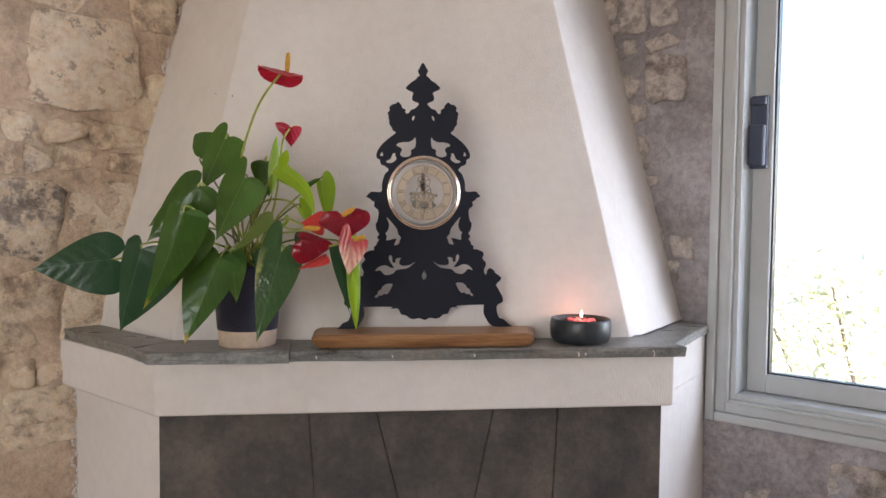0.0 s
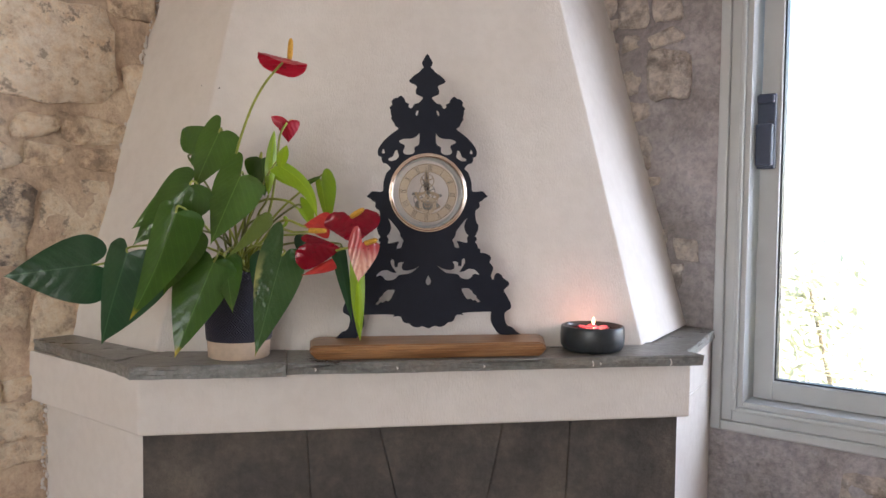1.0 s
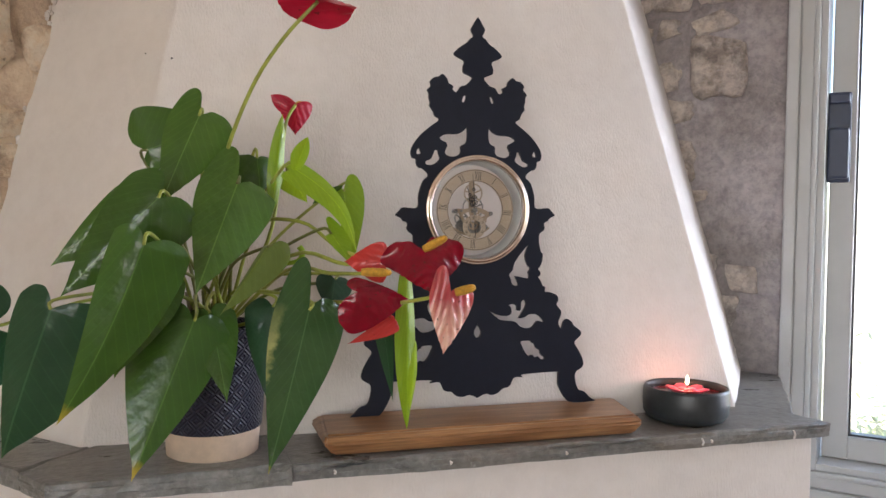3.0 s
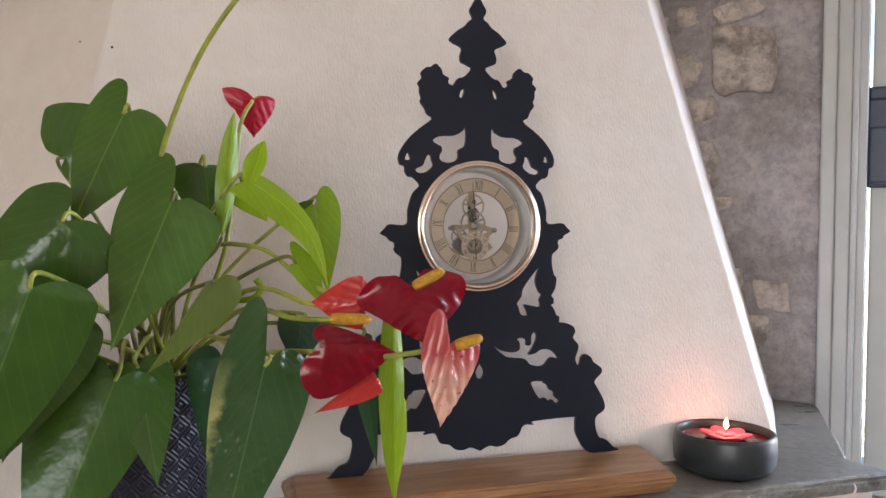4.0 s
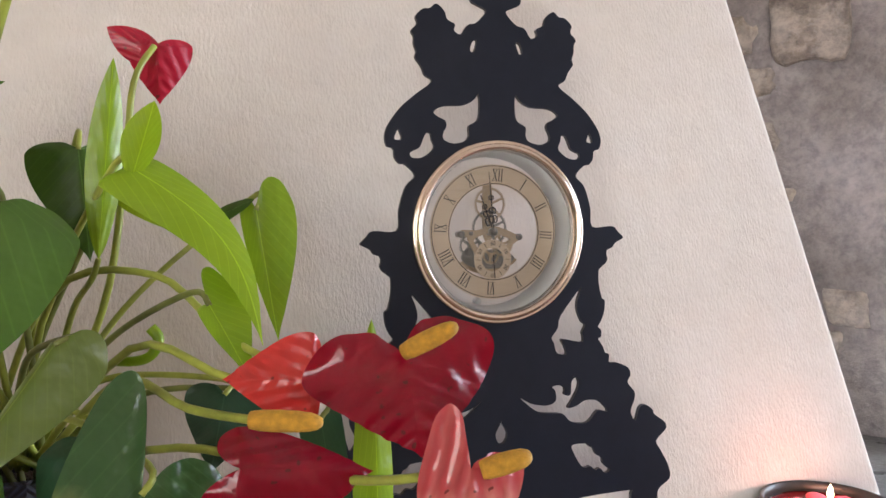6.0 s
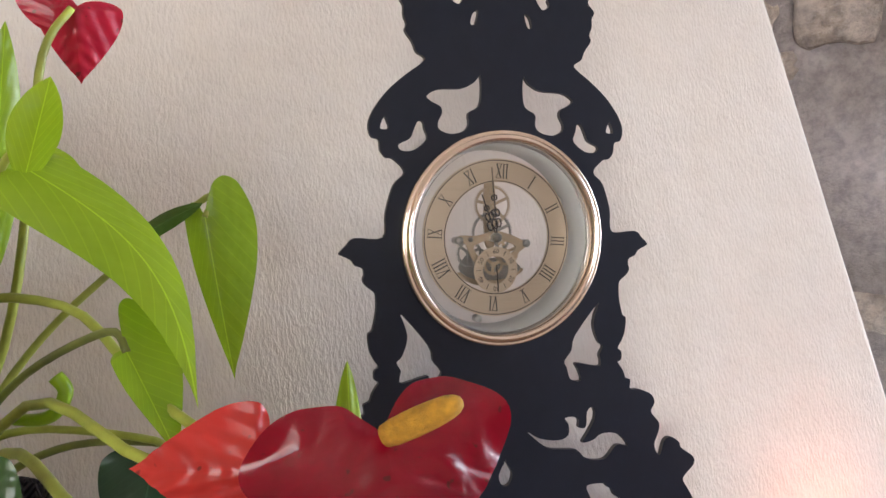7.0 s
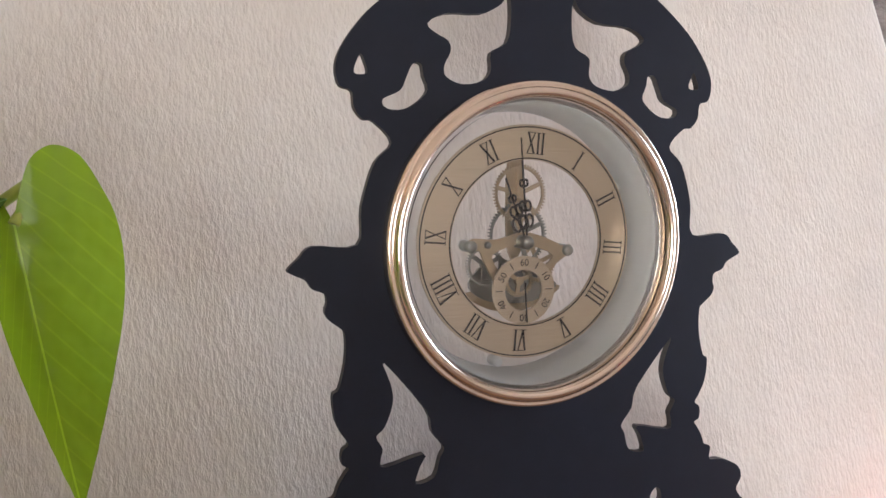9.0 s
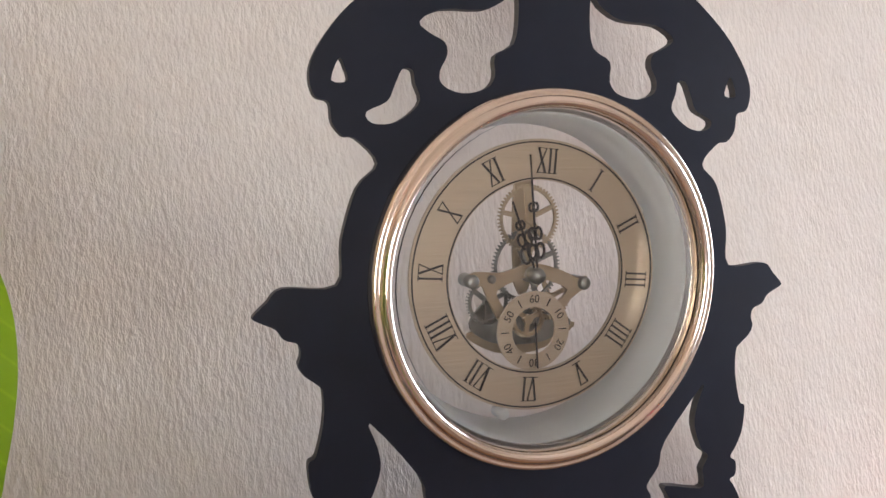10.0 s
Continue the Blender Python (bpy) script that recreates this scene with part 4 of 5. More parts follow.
MY = DY + 0.005
for r, teeth, spokes, x, z, y, mat in ((0.0150, 56, 5, 0.0, 0.0245, 0.004, BRASS), (0.0168, 60, 4, 0.0005, 0.003, 0.007, STEEL), (0.0105, 40, 4, 0.013, -0.012, 0.008, BRASS), (0.0105, 44, 3, -0.0185, -0.012, 0.006, STEEL), (0.0085, 34, 3, 0.001, -0.021, 0.006, BRASS)):
    bm = gear(r, teeth, spokes, 0.0024, 0.0022)
    at_dial(bm, MY + y, x, z)
    part("gear", bm, mat, clock, "fine toothed brass gear wheel")
plate("upright_bar", [(-4.0, -5), (-4.0, 42), (4.0, 42), (4.0, -5)], MY + 0.010, 0.0015, BRASS, "satin brass upright bar")
plate("bridge", [(-30, -1), (-27, 2.2), (-14, 1.5), (0, 5), (14, 1.5), (25, -3.5), (28, -2), (27, -7), (20, -12), (13, -20), (10, -16), (18, -8), (8, -3), (0, -1), (-12, -4), (-17, -8), (-11, -18), (-14, -22), (-21, -10), (-24, -4), (-29, -5)], MY + 0.001, 0.0016, BRASS, "satin brass bridge plate")
plate("rear_plate", [(-25, -22), (-16, -12), (-8, -16), (8, -16), (16, -13), (22, -20), (26, -26), (12, -33), (-8, -33), (-20, -29)], MY + 0.012, 0.0015, STEEL, "steel rear plate")
plate("crystal_block", [(-26, -27), (-8, -24.5), (14, -24.5), (29, -25.5), (22, -32), (8, -37.5), (-8, -37.5), (-20, -33)], MY + 0.013, 0.0012, BRASS, "brass mounting foot")
for x, z, r in ((-0.0285, -0.0018, 0.0030), (-0.0195, -0.0012, 0.0018), (0.0262, -0.0052, 0.0030)):
    bm = bmesh.new()
    lathe(bm, [(0.0001, -0.0012), (r * 0.7, -0.0012), (r, -0.0002), (r, 0.010), (0.0001, 0.010)], 20, "Y")
    at_dial(bm, MY - 0.0002, x, z)
    part("screw", bm, STEEL, clock, "polished screw head", True)
for a in (26, -101, 146):
    bm = bmesh.new()
    lathe(bm, [(0.0001, -0.002), (0.0024, -0.002), (0.0028, 0.0), (0.0028, 0.006), (0.0001, 0.006)], 16, "Y")
    at_dial(bm, DY + 0.005, 0.0620 * math.cos(radians(a)) - DX, 0.0620 * math.sin(radians(a)))
    part("stud", bm, FROST, clock, "grey plastic stud", True)
bm = bmesh.new()
lathe(bm, [(0.0105, 0.0), (0.0175, 0.0), (0.0175, 0.001), (0.0105, 0.001)], 56, "Y", True)
at_dial(bm, MY - 0.0025, -0.0005, -0.0245)
seconds = part("seconds_ring", bm, DIAL, clock, "small champagne seconds ring with numbers")
for k in range(12):
    m = Matrix.Translation((DX - 0.0005, MY - 0.0025, CZ - 0.0245)) @ Matrix.Rotation(math.radians(30 * k), 4, "Y")
    if k % 2:
        bm = bmesh.new()
        stroke(bm, 0, 0.0122, 0, 0.0160, 0.0004, m)
        part("tick", bm, INK, seconds)
    else:
        cu = bpy.data.curves.new("number", "FONT")
        cu.body = str(10 * (k // 2) or 60)
        cu.size, cu.align_x, cu.align_y = 0.0050, "CENTER", "CENTER"
        tmp = bpy.data.objects.new("number", cu)
        scene.collection.objects.link(tmp)
        bpy.context.view_layer.update()
        me = bpy.data.meshes.new_from_object(tmp.evaluated_get(bpy.context.evaluated_depsgraph_get()))
        bpy.data.objects.remove(tmp)
        me.transform(m @ Matrix.Translation((0, -0.0004, 0.0140)) @ Matrix.Rotation(math.radians(90), 4, "X"))
        me.materials.clear()
        me.materials.append(INK)
        ob = new("number", me)
        ob.parent = seconds


def hand(name, length, angle, y, lobes, x=0.0, z=0.0, w=0.0009):
    bm = bmesh.new()
    m = Matrix.Translation((x + DX, y, CZ + z)) @ Matrix.Rotation(math.radians(angle), 4, "Y")
    stroke(bm, 0, -0.004, 0, length, w, m)
    for r0, c in lobes:
        for sx in (-1, 1):
            ring = [(sx * r0 * 0.75 + r0 * math.cos(a) * 0.75, c + r0 * 1.25 * math.sin(a)) for a in np.linspace(0, 2 * math.pi, 13)]
            for p, q in zip(ring, ring[1:]):
                stroke(bm, p[0], p[1], q[0], q[1], 0.0011, m)
    part(name, bm, INK, clock, "ornate black hand")


hand("minute_hand", 0.0525, -4.5, MY - 0.0045, ((0.0026, 0.011), (0.0021, 0.0185), (0.0014, 0.030)))
hand("hour_hand", 0.0345, -20.0, MY - 0.0035, ((0.0028, 0.010), (0.0022, 0.017), (0.0013, 0.0235)))
hand("seconds_hand", 0.0165, 176.0, MY - 0.0040, (), -0.0005, -0.0245, 0.0007)
bm = bmesh.new()
lathe(bm, [(0.0001, -0.0075), (0.0028, -0.0070), (0.0036, -0.005), (0.0036, 0.006), (0.0001, 0.006)], 20, "Y")
at_dial(bm, MY)
part("arbor_cap", bm, STEEL, clock, "polished cap", True)

# ---- floating candle bowl ----
bowl = thing("candle_bowl", "black glazed ceramic bowl with floating pink candle wax", "candle bowl", (0.580, 1.622, TOP))
bm = bmesh.new()
lathe(bm, [(0.0001, 0.0), (0.050, 0.0), (0.0585, 0.004), (0.0638, 0.013), (0.0650, 0.030), (0.0640, 0.046), (0.0628, 0.0505), (0.0605, 0.0515), (0.0585, 0.0500), (0.0578, 0.043), (0.055, 0.022), (0.045, 0.012), (0.0001, 0.012)], 72)
part("bowl_body", bm, BOWL, bowl, smooth=True)
bm = bmesh.new()
lathe(bm, [(0.0001, 0.0405), (0.054, 0.0405), (0.0572, 0.0415), (0.0555, 0.030), (0.0001, 0.030)], 56)
part("liquid_wax", bm, REDWAX, bowl, "dark red molten wax", True)
candle = thing("flower_candle", "pink flower-shaped floating candle with burning wick in a black bowl", "candle", (0.582, 1.622, TOP + 0.0405))
for k in range(6):
    a = 2 * math.pi * k / 6 + 0.3
    bm = bmesh.new()
    bmesh.ops.create_uvsphere(bm, u_segments=16, v_segments=8, radius=1.0)
    bmesh.ops.transform(bm, matrix=Matrix.Rotation(a, 4, "Z") @ Matrix.Translation((0.0185, 0, 0.0035)) @ Matrix.Rotation(-0.28, 4, "Y") @ Matrix.Diagonal((0.0155, 0.0125, 0.0032, 1)), verts=bm.verts[:])
    part("petal", bm, PINKWAX, candle, "pink wax petal", True)
bm = bmesh.new()
lathe(bm, [(0.0001, 0.0), (0.014, 0.0), (0.0135, 0.006), (0.009, 0.008), (0.0001, 0.007)], 24)
part("centre", bm, PINKWAX, candle, smooth=True)
bm = bmesh.new()
tube(bm, [(0, 0, 0.006), (0.0004, 0, 0.010), (0.0010, 0, 0.014)], 0.0008, 0.0006, 6, 3)
part("wick", bm, INK, candle)
bm = bmesh.new()
lathe(bm, [(0.0002, 0.0112), (0.0022, 0.0135), (0.0033, 0.0165), (0.0029, 0.0200), (0.0017, 0.0240), (0.0002, 0.0275)], 16)
part("flame", bm, FLAME, candle, "small bright candle flame", True)
lamp("candle_light", "POINT", 0.030, Matrix.Translation((0.582, 1.622, TOP + 0.064)), (1.0, 0.36, 0.22), radius=0.006)

# ---- anthurium in its pot ----
plant = thing("anthurium_plant", "flowering anthurium with glossy heart-shaped leaves and red blooms in a pot", "plant", (-0.122, 1.622, TOP + 0.015))
PO = Vector((-0.122, 1.622, TOP + 0.015))
pot = thing("plant_pot", "navy glazed pot with pressed diamond pattern and bare clay foot", "pot", (-0.122, 1.622, TOP))
profile = [(0.0001, 0.0), (0.052, 0.0), (0.0565, 0.003), (0.0585, 0.033), (0.0592, 0.0345)]
bm = bmesh.new()
lathe(bm, profile, 64)
part("clay_foot", bm, CREAM, pot, "cream bare clay foot", True)
bm = bmesh.new()
uv = bm.loops.layers.uv.new("uv")
prof = [(0.0592, 0.0345), (0.0606, 0.036)] + [(0.0606 + 0.0085 * k / 10, 0.036 + 0.124 * k / 10) for k in range(1, 11)] + [(0.0688, 0.164), (0.0665, 0.165), (0.0650, 0.160), (0.0640, 0.13)]
rows = lathe(bm, prof, 64)
index = {v: (j, k) for j, row in enumerate(rows) for k, v in enumerate(row)}
for f in bm.faces:
    ks = [index[l.vert][1] for l in f.loops]
    wrap = max(ks) - min(ks) > 32
    for l in f.loops:
        j, k = index[l.vert]
        l[uv].uv = ((k + (64 if wrap and k < 32 else 0)) / 64, prof[j][1] / 0.13)
part("glazed_body", bm, NAVY, pot, "dark navy glaze pressed with nested diamonds", True)
bm = bmesh.new()
lathe(bm, [(0.0001, 0.140), (0.02, 0.143), (0.045, 0.138), (0.0655, 0.134)], 40)
for v in bm.verts:
    v.co.z += 0.006 * noise.noise(v.co * 60)
part("soil", bm, SOIL, pot, "dark potting soil", True)

HEART = [(0, 0.0), (0.09, -0.14), (0.25, -0.30), (0.48, -0.36), (0.74, -0.29), (0.93, -0.10), (1.0, 0.09), (0.89, 0.31), (0.64, 0.54), (0.32, 0.77), (0.085, 0.92), (0, 1.0)]


LANCE = [(0, 0.0), (0.28, 0.05), (0.60, 0.15), (0.88, 0.30), (1.0, 0.45), (0.93, 0.62), (0.68, 0.79), (0.32, 0.92), (0, 1.0)]


def blade(bm, base, tip, face, near, far, bend, seed, wave=0.05, swing=0.0, pucker=0.030, outline=HEART):
    """A heart-shaped blade from its stalk at base to its tip. face: the way its upper side looks.
    near, far: its two halves, each (half width, how far its margin falls back, how far its lobe reaches behind the stalk)."""
    base, tip = Vector(base) - PO, Vector(tip) - PO
    along = tip - base
    length = along.length
    along.normalize()
    n = Vector(face)
    n = (n - along * n.dot(along)).normalized()
    side = along.cross(n)
    uv = bm.loops.layers.uv.verify()
    ph = random.Random(seed).uniform(0, 6)
    half = spline(outline, 5)
    cols = 7
    place = {}
    for sgn, (width, fall, lobe) in ((1, near), (-1, far)):
        grid = []
        for hx, hy in half:
            row = []
            for c in range(cols + 1):
                u = c / cols
                x = hx * u
                y = hy * u * lobe / 0.36 if hy < 0 else hy * length
                k = max(0.0, hy)
                back = max(0.0, -hy) * u / 0.36
                z = -fall * x ** 1.4 - 0.35 * fall * back - bend * length * k ** 2
                z += wave * width * x * x * math.sin(6 * k - 3 * back + ph + sgn)
                # shallow hollows between the side veins
                z += pucker * width * math.sin(30 * (k - 0.6 * x)) * min(1, 4 * x) * (1 - x)
                v = bm.verts.new(base + along * y + side * (sgn * x * width + swing * length * math.sin(math.pi * k)) + n * z)
                place[v] = (0.5 + sgn * x * 0.5, k - 0.36 * back)
                row.append(v)
            grid.append(row)
        for p, q in zip(grid, grid[1:]):
            for c in range(cols):
                f = bm.faces.new((p[c], p[c + 1], q[c + 1], q[c]) if sgn < 0 else (p[c], q[c], q[c + 1], p[c + 1]))
                for l in f.loops:
                    l[uv].uv = place[l.vert]
    bmesh.ops.remove_doubles(bm, verts=bm.verts[:], dist=0.00005)


def stalk(name, pts, r0, r1, mat, parent):
    bm = bmesh.new()
    tube(bm, [Vector(p) - PO for p in pts], r0, r1, 8, 5)
    return part(name, bm, mat, parent, smooth=True)


CROWN = Vector((-0.124, 1.600, 1.385))
grown = itertools.count(1)


def leaf(mat, base, tip, face, near, far, bend=0.1, swing=0.0, label="", stem=True, wave=0.09, outline=HEART):
    """A blade with its stalk from the crown of the plant."""
    i = next(grown)
    bm = bmesh.new()
    blade(bm, base, tip, face, near, far, bend, i, wave, swing, 0.030, outline)
    part("leaf", bm, mat, plant, label, True)
    if not stem:
        return
    b, t = Vector(base), Vector(tip)
    rnd = random.Random(i + 50)
    root = CROWN + Vector((rnd.uniform(-0.022, 0.022), rnd.uniform(-0.022, 0.02), 0))
    away = (b - t).normalized() * 0.012 - Vector(face).normalized() * 0.014
    mid = root.lerp(b, 0.55) + Vector((0, 0.012, 0.030))
    stalk("petiole", [root, root.lerp(mid, 0.5) + Vector((0, 0, 0.012)), mid, b + away, b], 0.0024, 0.0016, STEM if i % 3 else DARKSTEM, plant)


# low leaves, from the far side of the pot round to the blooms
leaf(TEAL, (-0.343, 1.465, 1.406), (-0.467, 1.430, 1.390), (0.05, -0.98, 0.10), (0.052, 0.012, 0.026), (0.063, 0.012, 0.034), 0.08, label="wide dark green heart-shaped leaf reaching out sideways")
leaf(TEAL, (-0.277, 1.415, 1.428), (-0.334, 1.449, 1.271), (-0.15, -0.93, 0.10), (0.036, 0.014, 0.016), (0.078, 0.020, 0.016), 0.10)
leaf(LEAF, (-0.212, 1.520, 1.540), (-0.297, 1.531, 1.463), (0.0, -0.98, 0.10), (0.020, 0.004, 0.010), (0.046, 0.006, 0.012), 0.05)
leaf(LEAF, (-0.180, 1.405, 1.537), (-0.270, 1.400, 1.442), (0.05, -0.93, 0.25), (0.038, 0.014, 0.022), (0.047, 0.016, 0.016), 0.12)
leaf(TIPPED, (-0.189, 1.330, 1.493), (-0.268, 1.358, 1.322), (0.02, -0.97, 0.05), (0.029, 0.010, 0.012), (0.042, 0.024, 0.010), 0.10, -0.03, "dark green leaf with a yellowed dry tip")
leaf(LEAF, (-0.202, 1.421, 1.462), (-0.218, 1.389, 1.365), (0.10, -0.94, 0.30), (0.030, 0.010, 0.012), (0.050, 0.008, 0.012), 0.08)
leaf(TIPPED, (-0.146, 1.430, 1.412), (-0.202, 1.385, 1.264), (0.10, -0.95, 0.25), (0.055, 0.014, 0.016), (0.040, 0.012, 0.014), 0.10, label="dark green leaf hanging down with a yellow tip")
leaf(LEAF, (-0.130, 1.450, 1.418), (-0.113, 1.400, 1.335), (0.10, -0.90, 0.35), (0.024, 0.008, 0.010), (0.027, 0.006, 0.012), 0.08)
# upper leaves
leaf(LEAF, (-0.198, 1.560, 1.596), (-0.117, 1.540, 1.630), (-0.25, -0.95, 0.15), (0.024, 0.006, 0.008), (0.052, 0.004, 0.016), 0.06)
leaf(LEAF, (-0.142, 1.470, 1.627), (-0.180, 1.436, 1.534), (0.05, -0.90, 0.42), (0.030, 0.006, 0.032), (0.038, 0.010, 0.014), 0.12)
leaf(LEAF, (-0.076, 1.540, 1.590), (-0.069, 1.528, 1.523), (0.10, -0.95, 0.20), (0.030, 0.006, 0.006), (0.020, 0.010, 0.004), 0.10)
leaf(LEAF, (-0.104, 1.434, 1.554), (-0.144, 1.370, 1.448), (0.05, -0.95, 0.30), (0.037, 0.006, 0.046), (0.044, 0.014, 0.014), 0.08)
# leaves before the pot
leaf(BLOTCHED, (-0.035, 1.385, 1.426), (-0.075, 1.352, 1.270), (0.05, -0.97, 0.20), (0.035, -0.004, 0.052), (0.041, 0.014, 0.018), 0.10, label="dark green leaf with pale yellow blotched margin")
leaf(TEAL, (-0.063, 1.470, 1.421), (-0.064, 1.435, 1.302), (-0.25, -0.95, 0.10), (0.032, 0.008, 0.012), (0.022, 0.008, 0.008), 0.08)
leaf(OLIVE, (-0.074, 1.421, 1.489), (-0.119, 1.405, 1.418), (-0.20, -0.80, 0.55), (0.008, 0.010, 0.004), (0.026, 0.006, 0.014), -0.10, label="olive green leaf rolled along its midrib")
# young leaves
leaf(YOUNG, (-0.041, 1.463, 1.574), (0.023, 1.420, 1.486), (0.25, -0.85, 0.40), (0.020, 0.003, 0.003), (0.017, 0.005, 0.010), 0.06, -0.14, label="bright young green leaf")
leaf(YOUNG, (-0.042, 1.464, 1.568), (-0.029, 1.447, 1.607), (0.30, -0.90, 0.20), (0.009, 0.003, 0.0), (0.010, 0.003, 0.0), 0.05, stem=False, outline=LANCE)
leaf(YOUNG, (-0.004, 1.440, 1.503), (0.015, 1.408, 1.470), (0.30, -0.90, 0.20), (0.006, 0.004, 0.003), (0.017, -0.003, 0.024), 0.05)
leaf(YOUNG, (0.029, 1.548, 1.554), (0.043, 1.553, 1.464), (-0.25, -0.96, 0.10), (0.012, 0.005, 0.008), (0.024, 0.010, 0.020), 0.05, label="bright young green leaf")
leaf(YOUNG, (-0.062, 1.500, 1.525), (-0.052, 1.493, 1.637), (0.30, -0.94, 0.05), (0.010, 0.004, 0.0), (0.010, 0.004, 0.0), 0.0, outline=LANCE)
leaf(YOUNG, (-0.043, 1.516, 1.573), (-0.018, 1.523, 1.538), (0.0, -0.97, 0.20), (0.018, 0.004, 0.006), (0.016, 0.004, 0.010), 0.05)
leaf(YOUNG, (0.088, 1.469, 1.489), (0.100, 1.482, 1.268), (0.20, -0.95, 0.15), (0.014, 0.005, 0.0), (0.013, 0.006, 0.0), 0.04, label="narrow fresh green leaf pointing down", stem=False, outline=LANCE)
leaf(YOUNG, (0.090, 1.430, 1.385), (0.098, 1.465, 1.295), (0.50, -0.85, 0.10), (0.007, 0.002, 0.0), (0.010, 0.004, 0.0), 0.05, stem=False, outline=LANCE)
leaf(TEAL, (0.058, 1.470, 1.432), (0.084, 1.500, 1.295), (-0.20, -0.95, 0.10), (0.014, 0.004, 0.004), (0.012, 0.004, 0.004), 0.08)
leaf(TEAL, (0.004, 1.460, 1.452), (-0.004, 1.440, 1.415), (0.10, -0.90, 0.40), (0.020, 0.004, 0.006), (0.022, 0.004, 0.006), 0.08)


def bloom(mat, base, tip, face, near, far, bend, stem, spadix=None, label="", wave=0.06, swing=0.0, outline=HEART):
    """A waxy spathe with its spadix, on a long stalk."""
    bm = bmesh.new()
    blade(bm, base, tip, face, near, far, bend, next(grown) + 100, wave, swing, 0.06, outline)
    spathe = part("flower", bm, mat, plant, label, True)
    if spadix:
        a, b = [Vector(q) - PO for q in spadix]
        long = (b - a).length
        bm = bmesh.new()
        lathe(bm, [(r * 0.0044, h * long) for r, h in ((0.05, 0.0), (0.80, 0.01), (0.95, 0.15), (1.0, 0.40), (0.95, 0.65), (0.84, 0.82), (0.66, 0.92), (0.40, 0.98), (0.02, 1.0))], 14)
        bmesh.ops.transform(bm, matrix=Matrix.Translation(a) @ (b - a).to_track_quat("Z", "Y").to_matrix().to_4x4(), verts=bm.verts[:])
        part("spadix", bm, SPADIX, spathe, "orange yellow spadix", True)
    if stem:
        stalk("flower_stalk", stem, 0.0024, 0.0019, STEM, plant)


bloom(LITRED, (0.004, 1.364, 1.727), (-0.070, 1.360, 1.746), (0.10, 0.17, 1.0), (0.033, 0.017, 0.0), (0.031, 0.016, 0.0), 0.06,
      [(-0.118, 1.590, 1.39), (-0.122, 1.530, 1.49), (-0.117, 1.470, 1.574), (-0.092, 1.430, 1.650), (-0.064, 1.385, 1.696), (-0.032, 1.366, 1.732)],
      ((-0.023, 1.366, 1.735), (-0.021, 1.366, 1.768)), "red flower on a long stem", outline=[(0, 0.0), (0.34, 0.0), (0.70, 0.08), (0.93, 0.24), (1.0, 0.46), (0.94, 0.68), (0.74, 0.86), (0.38, 0.98), (0, 1.0)])
bloom(LITRED, (-0.031, 1.544, 1.656), (-0.030, 1.552, 1.620), (-0.05, -0.97, -0.10), (0.019, 0.010, 0.004), (0.021, 0.012, 0.004), 0.15,
      [(-0.110, 1.590, 1.39), (-0.064, 1.535, 1.491), (-0.050, 1.530, 1.573), (-0.044, 1.533, 1.630), (-0.032, 1.541, 1.655)],
      ((-0.029, 1.556, 1.656), (-0.021, 1.568, 1.662)), "small red flower")
bm = bmesh.new()
blade(bm, (-0.026, 1.548, 1.648), (-0.060, 1.549, 1.667), (-0.05, -0.97, 0.10), (0.010, 0.004, 0.0), (0.011, 0.004, 0.0), 0.05, 141, 0.05, 0.0, 0.03, LANCE)
part("flower", bm, LITRED, plant, "red lobe folded back to a point", True)
bloom(CORAL, (0.036, 1.364, 1.476), (-0.002, 1.377, 1.477), (-0.05, -0.95, 0.25), (0.022, 0.004, 0.004), (0.019, 0.010, 0.004), 0.12,
      [(-0.118, 1.580, 1.39), (-0.090, 1.530, 1.503), (-0.032, 1.490, 1.516), (0.006, 1.435, 1.486), (0.039, 1.366, 1.476)],
      None, "faded coral red flower with brown specks", 0.10)
bloom(RED, (0.074, 1.348, 1.489), (0.079, 1.329, 1.449), (0.02, -0.90, 0.42), (0.043, 0.006, 0.013), (0.046, 0.008, 0.016), 0.15,
      [(-0.110, 1.580, 1.39), (-0.044, 1.470, 1.478), (0.006, 1.398, 1.472), (0.046, 1.364, 1.484), (0.073, 1.350, 1.488)],
      ((0.073, 1.343, 1.490), (0.092, 1.327, 1.503)), "glossy deep red flower with orange spadix", 0.16)
bloom(RED, (0.004, 1.335, 1.449), (0.061, 1.340, 1.441), (-0.05, -0.93, 0.30), (0.037, 0.020, 0.014), (0.017, 0.012, 0.008), 0.10,
      [(-0.105, 1.580, 1.39), (-0.050, 1.460, 1.462), (-0.015, 1.380, 1.464), (0.012, 1.340, 1.466)],
      ((0.008, 1.335, 1.468), (0.035, 1.322, 1.468)), "glossy red flower folded over itself", 0.10)
bloom(PINK, (0.088, 1.300, 1.451), (0.083, 1.298, 1.390), (0.12, -0.98, 0.10), (0.021, 0.002, 0.025), (0.029, 0.010, 0.004), 0.10,
      [(-0.100, 1.580, 1.385), (-0.020, 1.460, 1.425), (0.035, 1.370, 1.433), (0.060, 1.330, 1.440), (0.088, 1.304, 1.449)],
      ((0.092, 1.300, 1.450), (0.111, 1.294, 1.456)), "pink and white streaked flower")
bm = bmesh.new()
blade(bm, (0.046, 1.352, 1.420), (-0.003, 1.336, 1.399), (0.1, -0.9, 0.3), (0.005, 0.002, 0.001), (0.013, 0.004, 0.002), 0.1, 140)
part("flower", bm, CORAL, plant, "coral red lower flap of a folded flower", True)
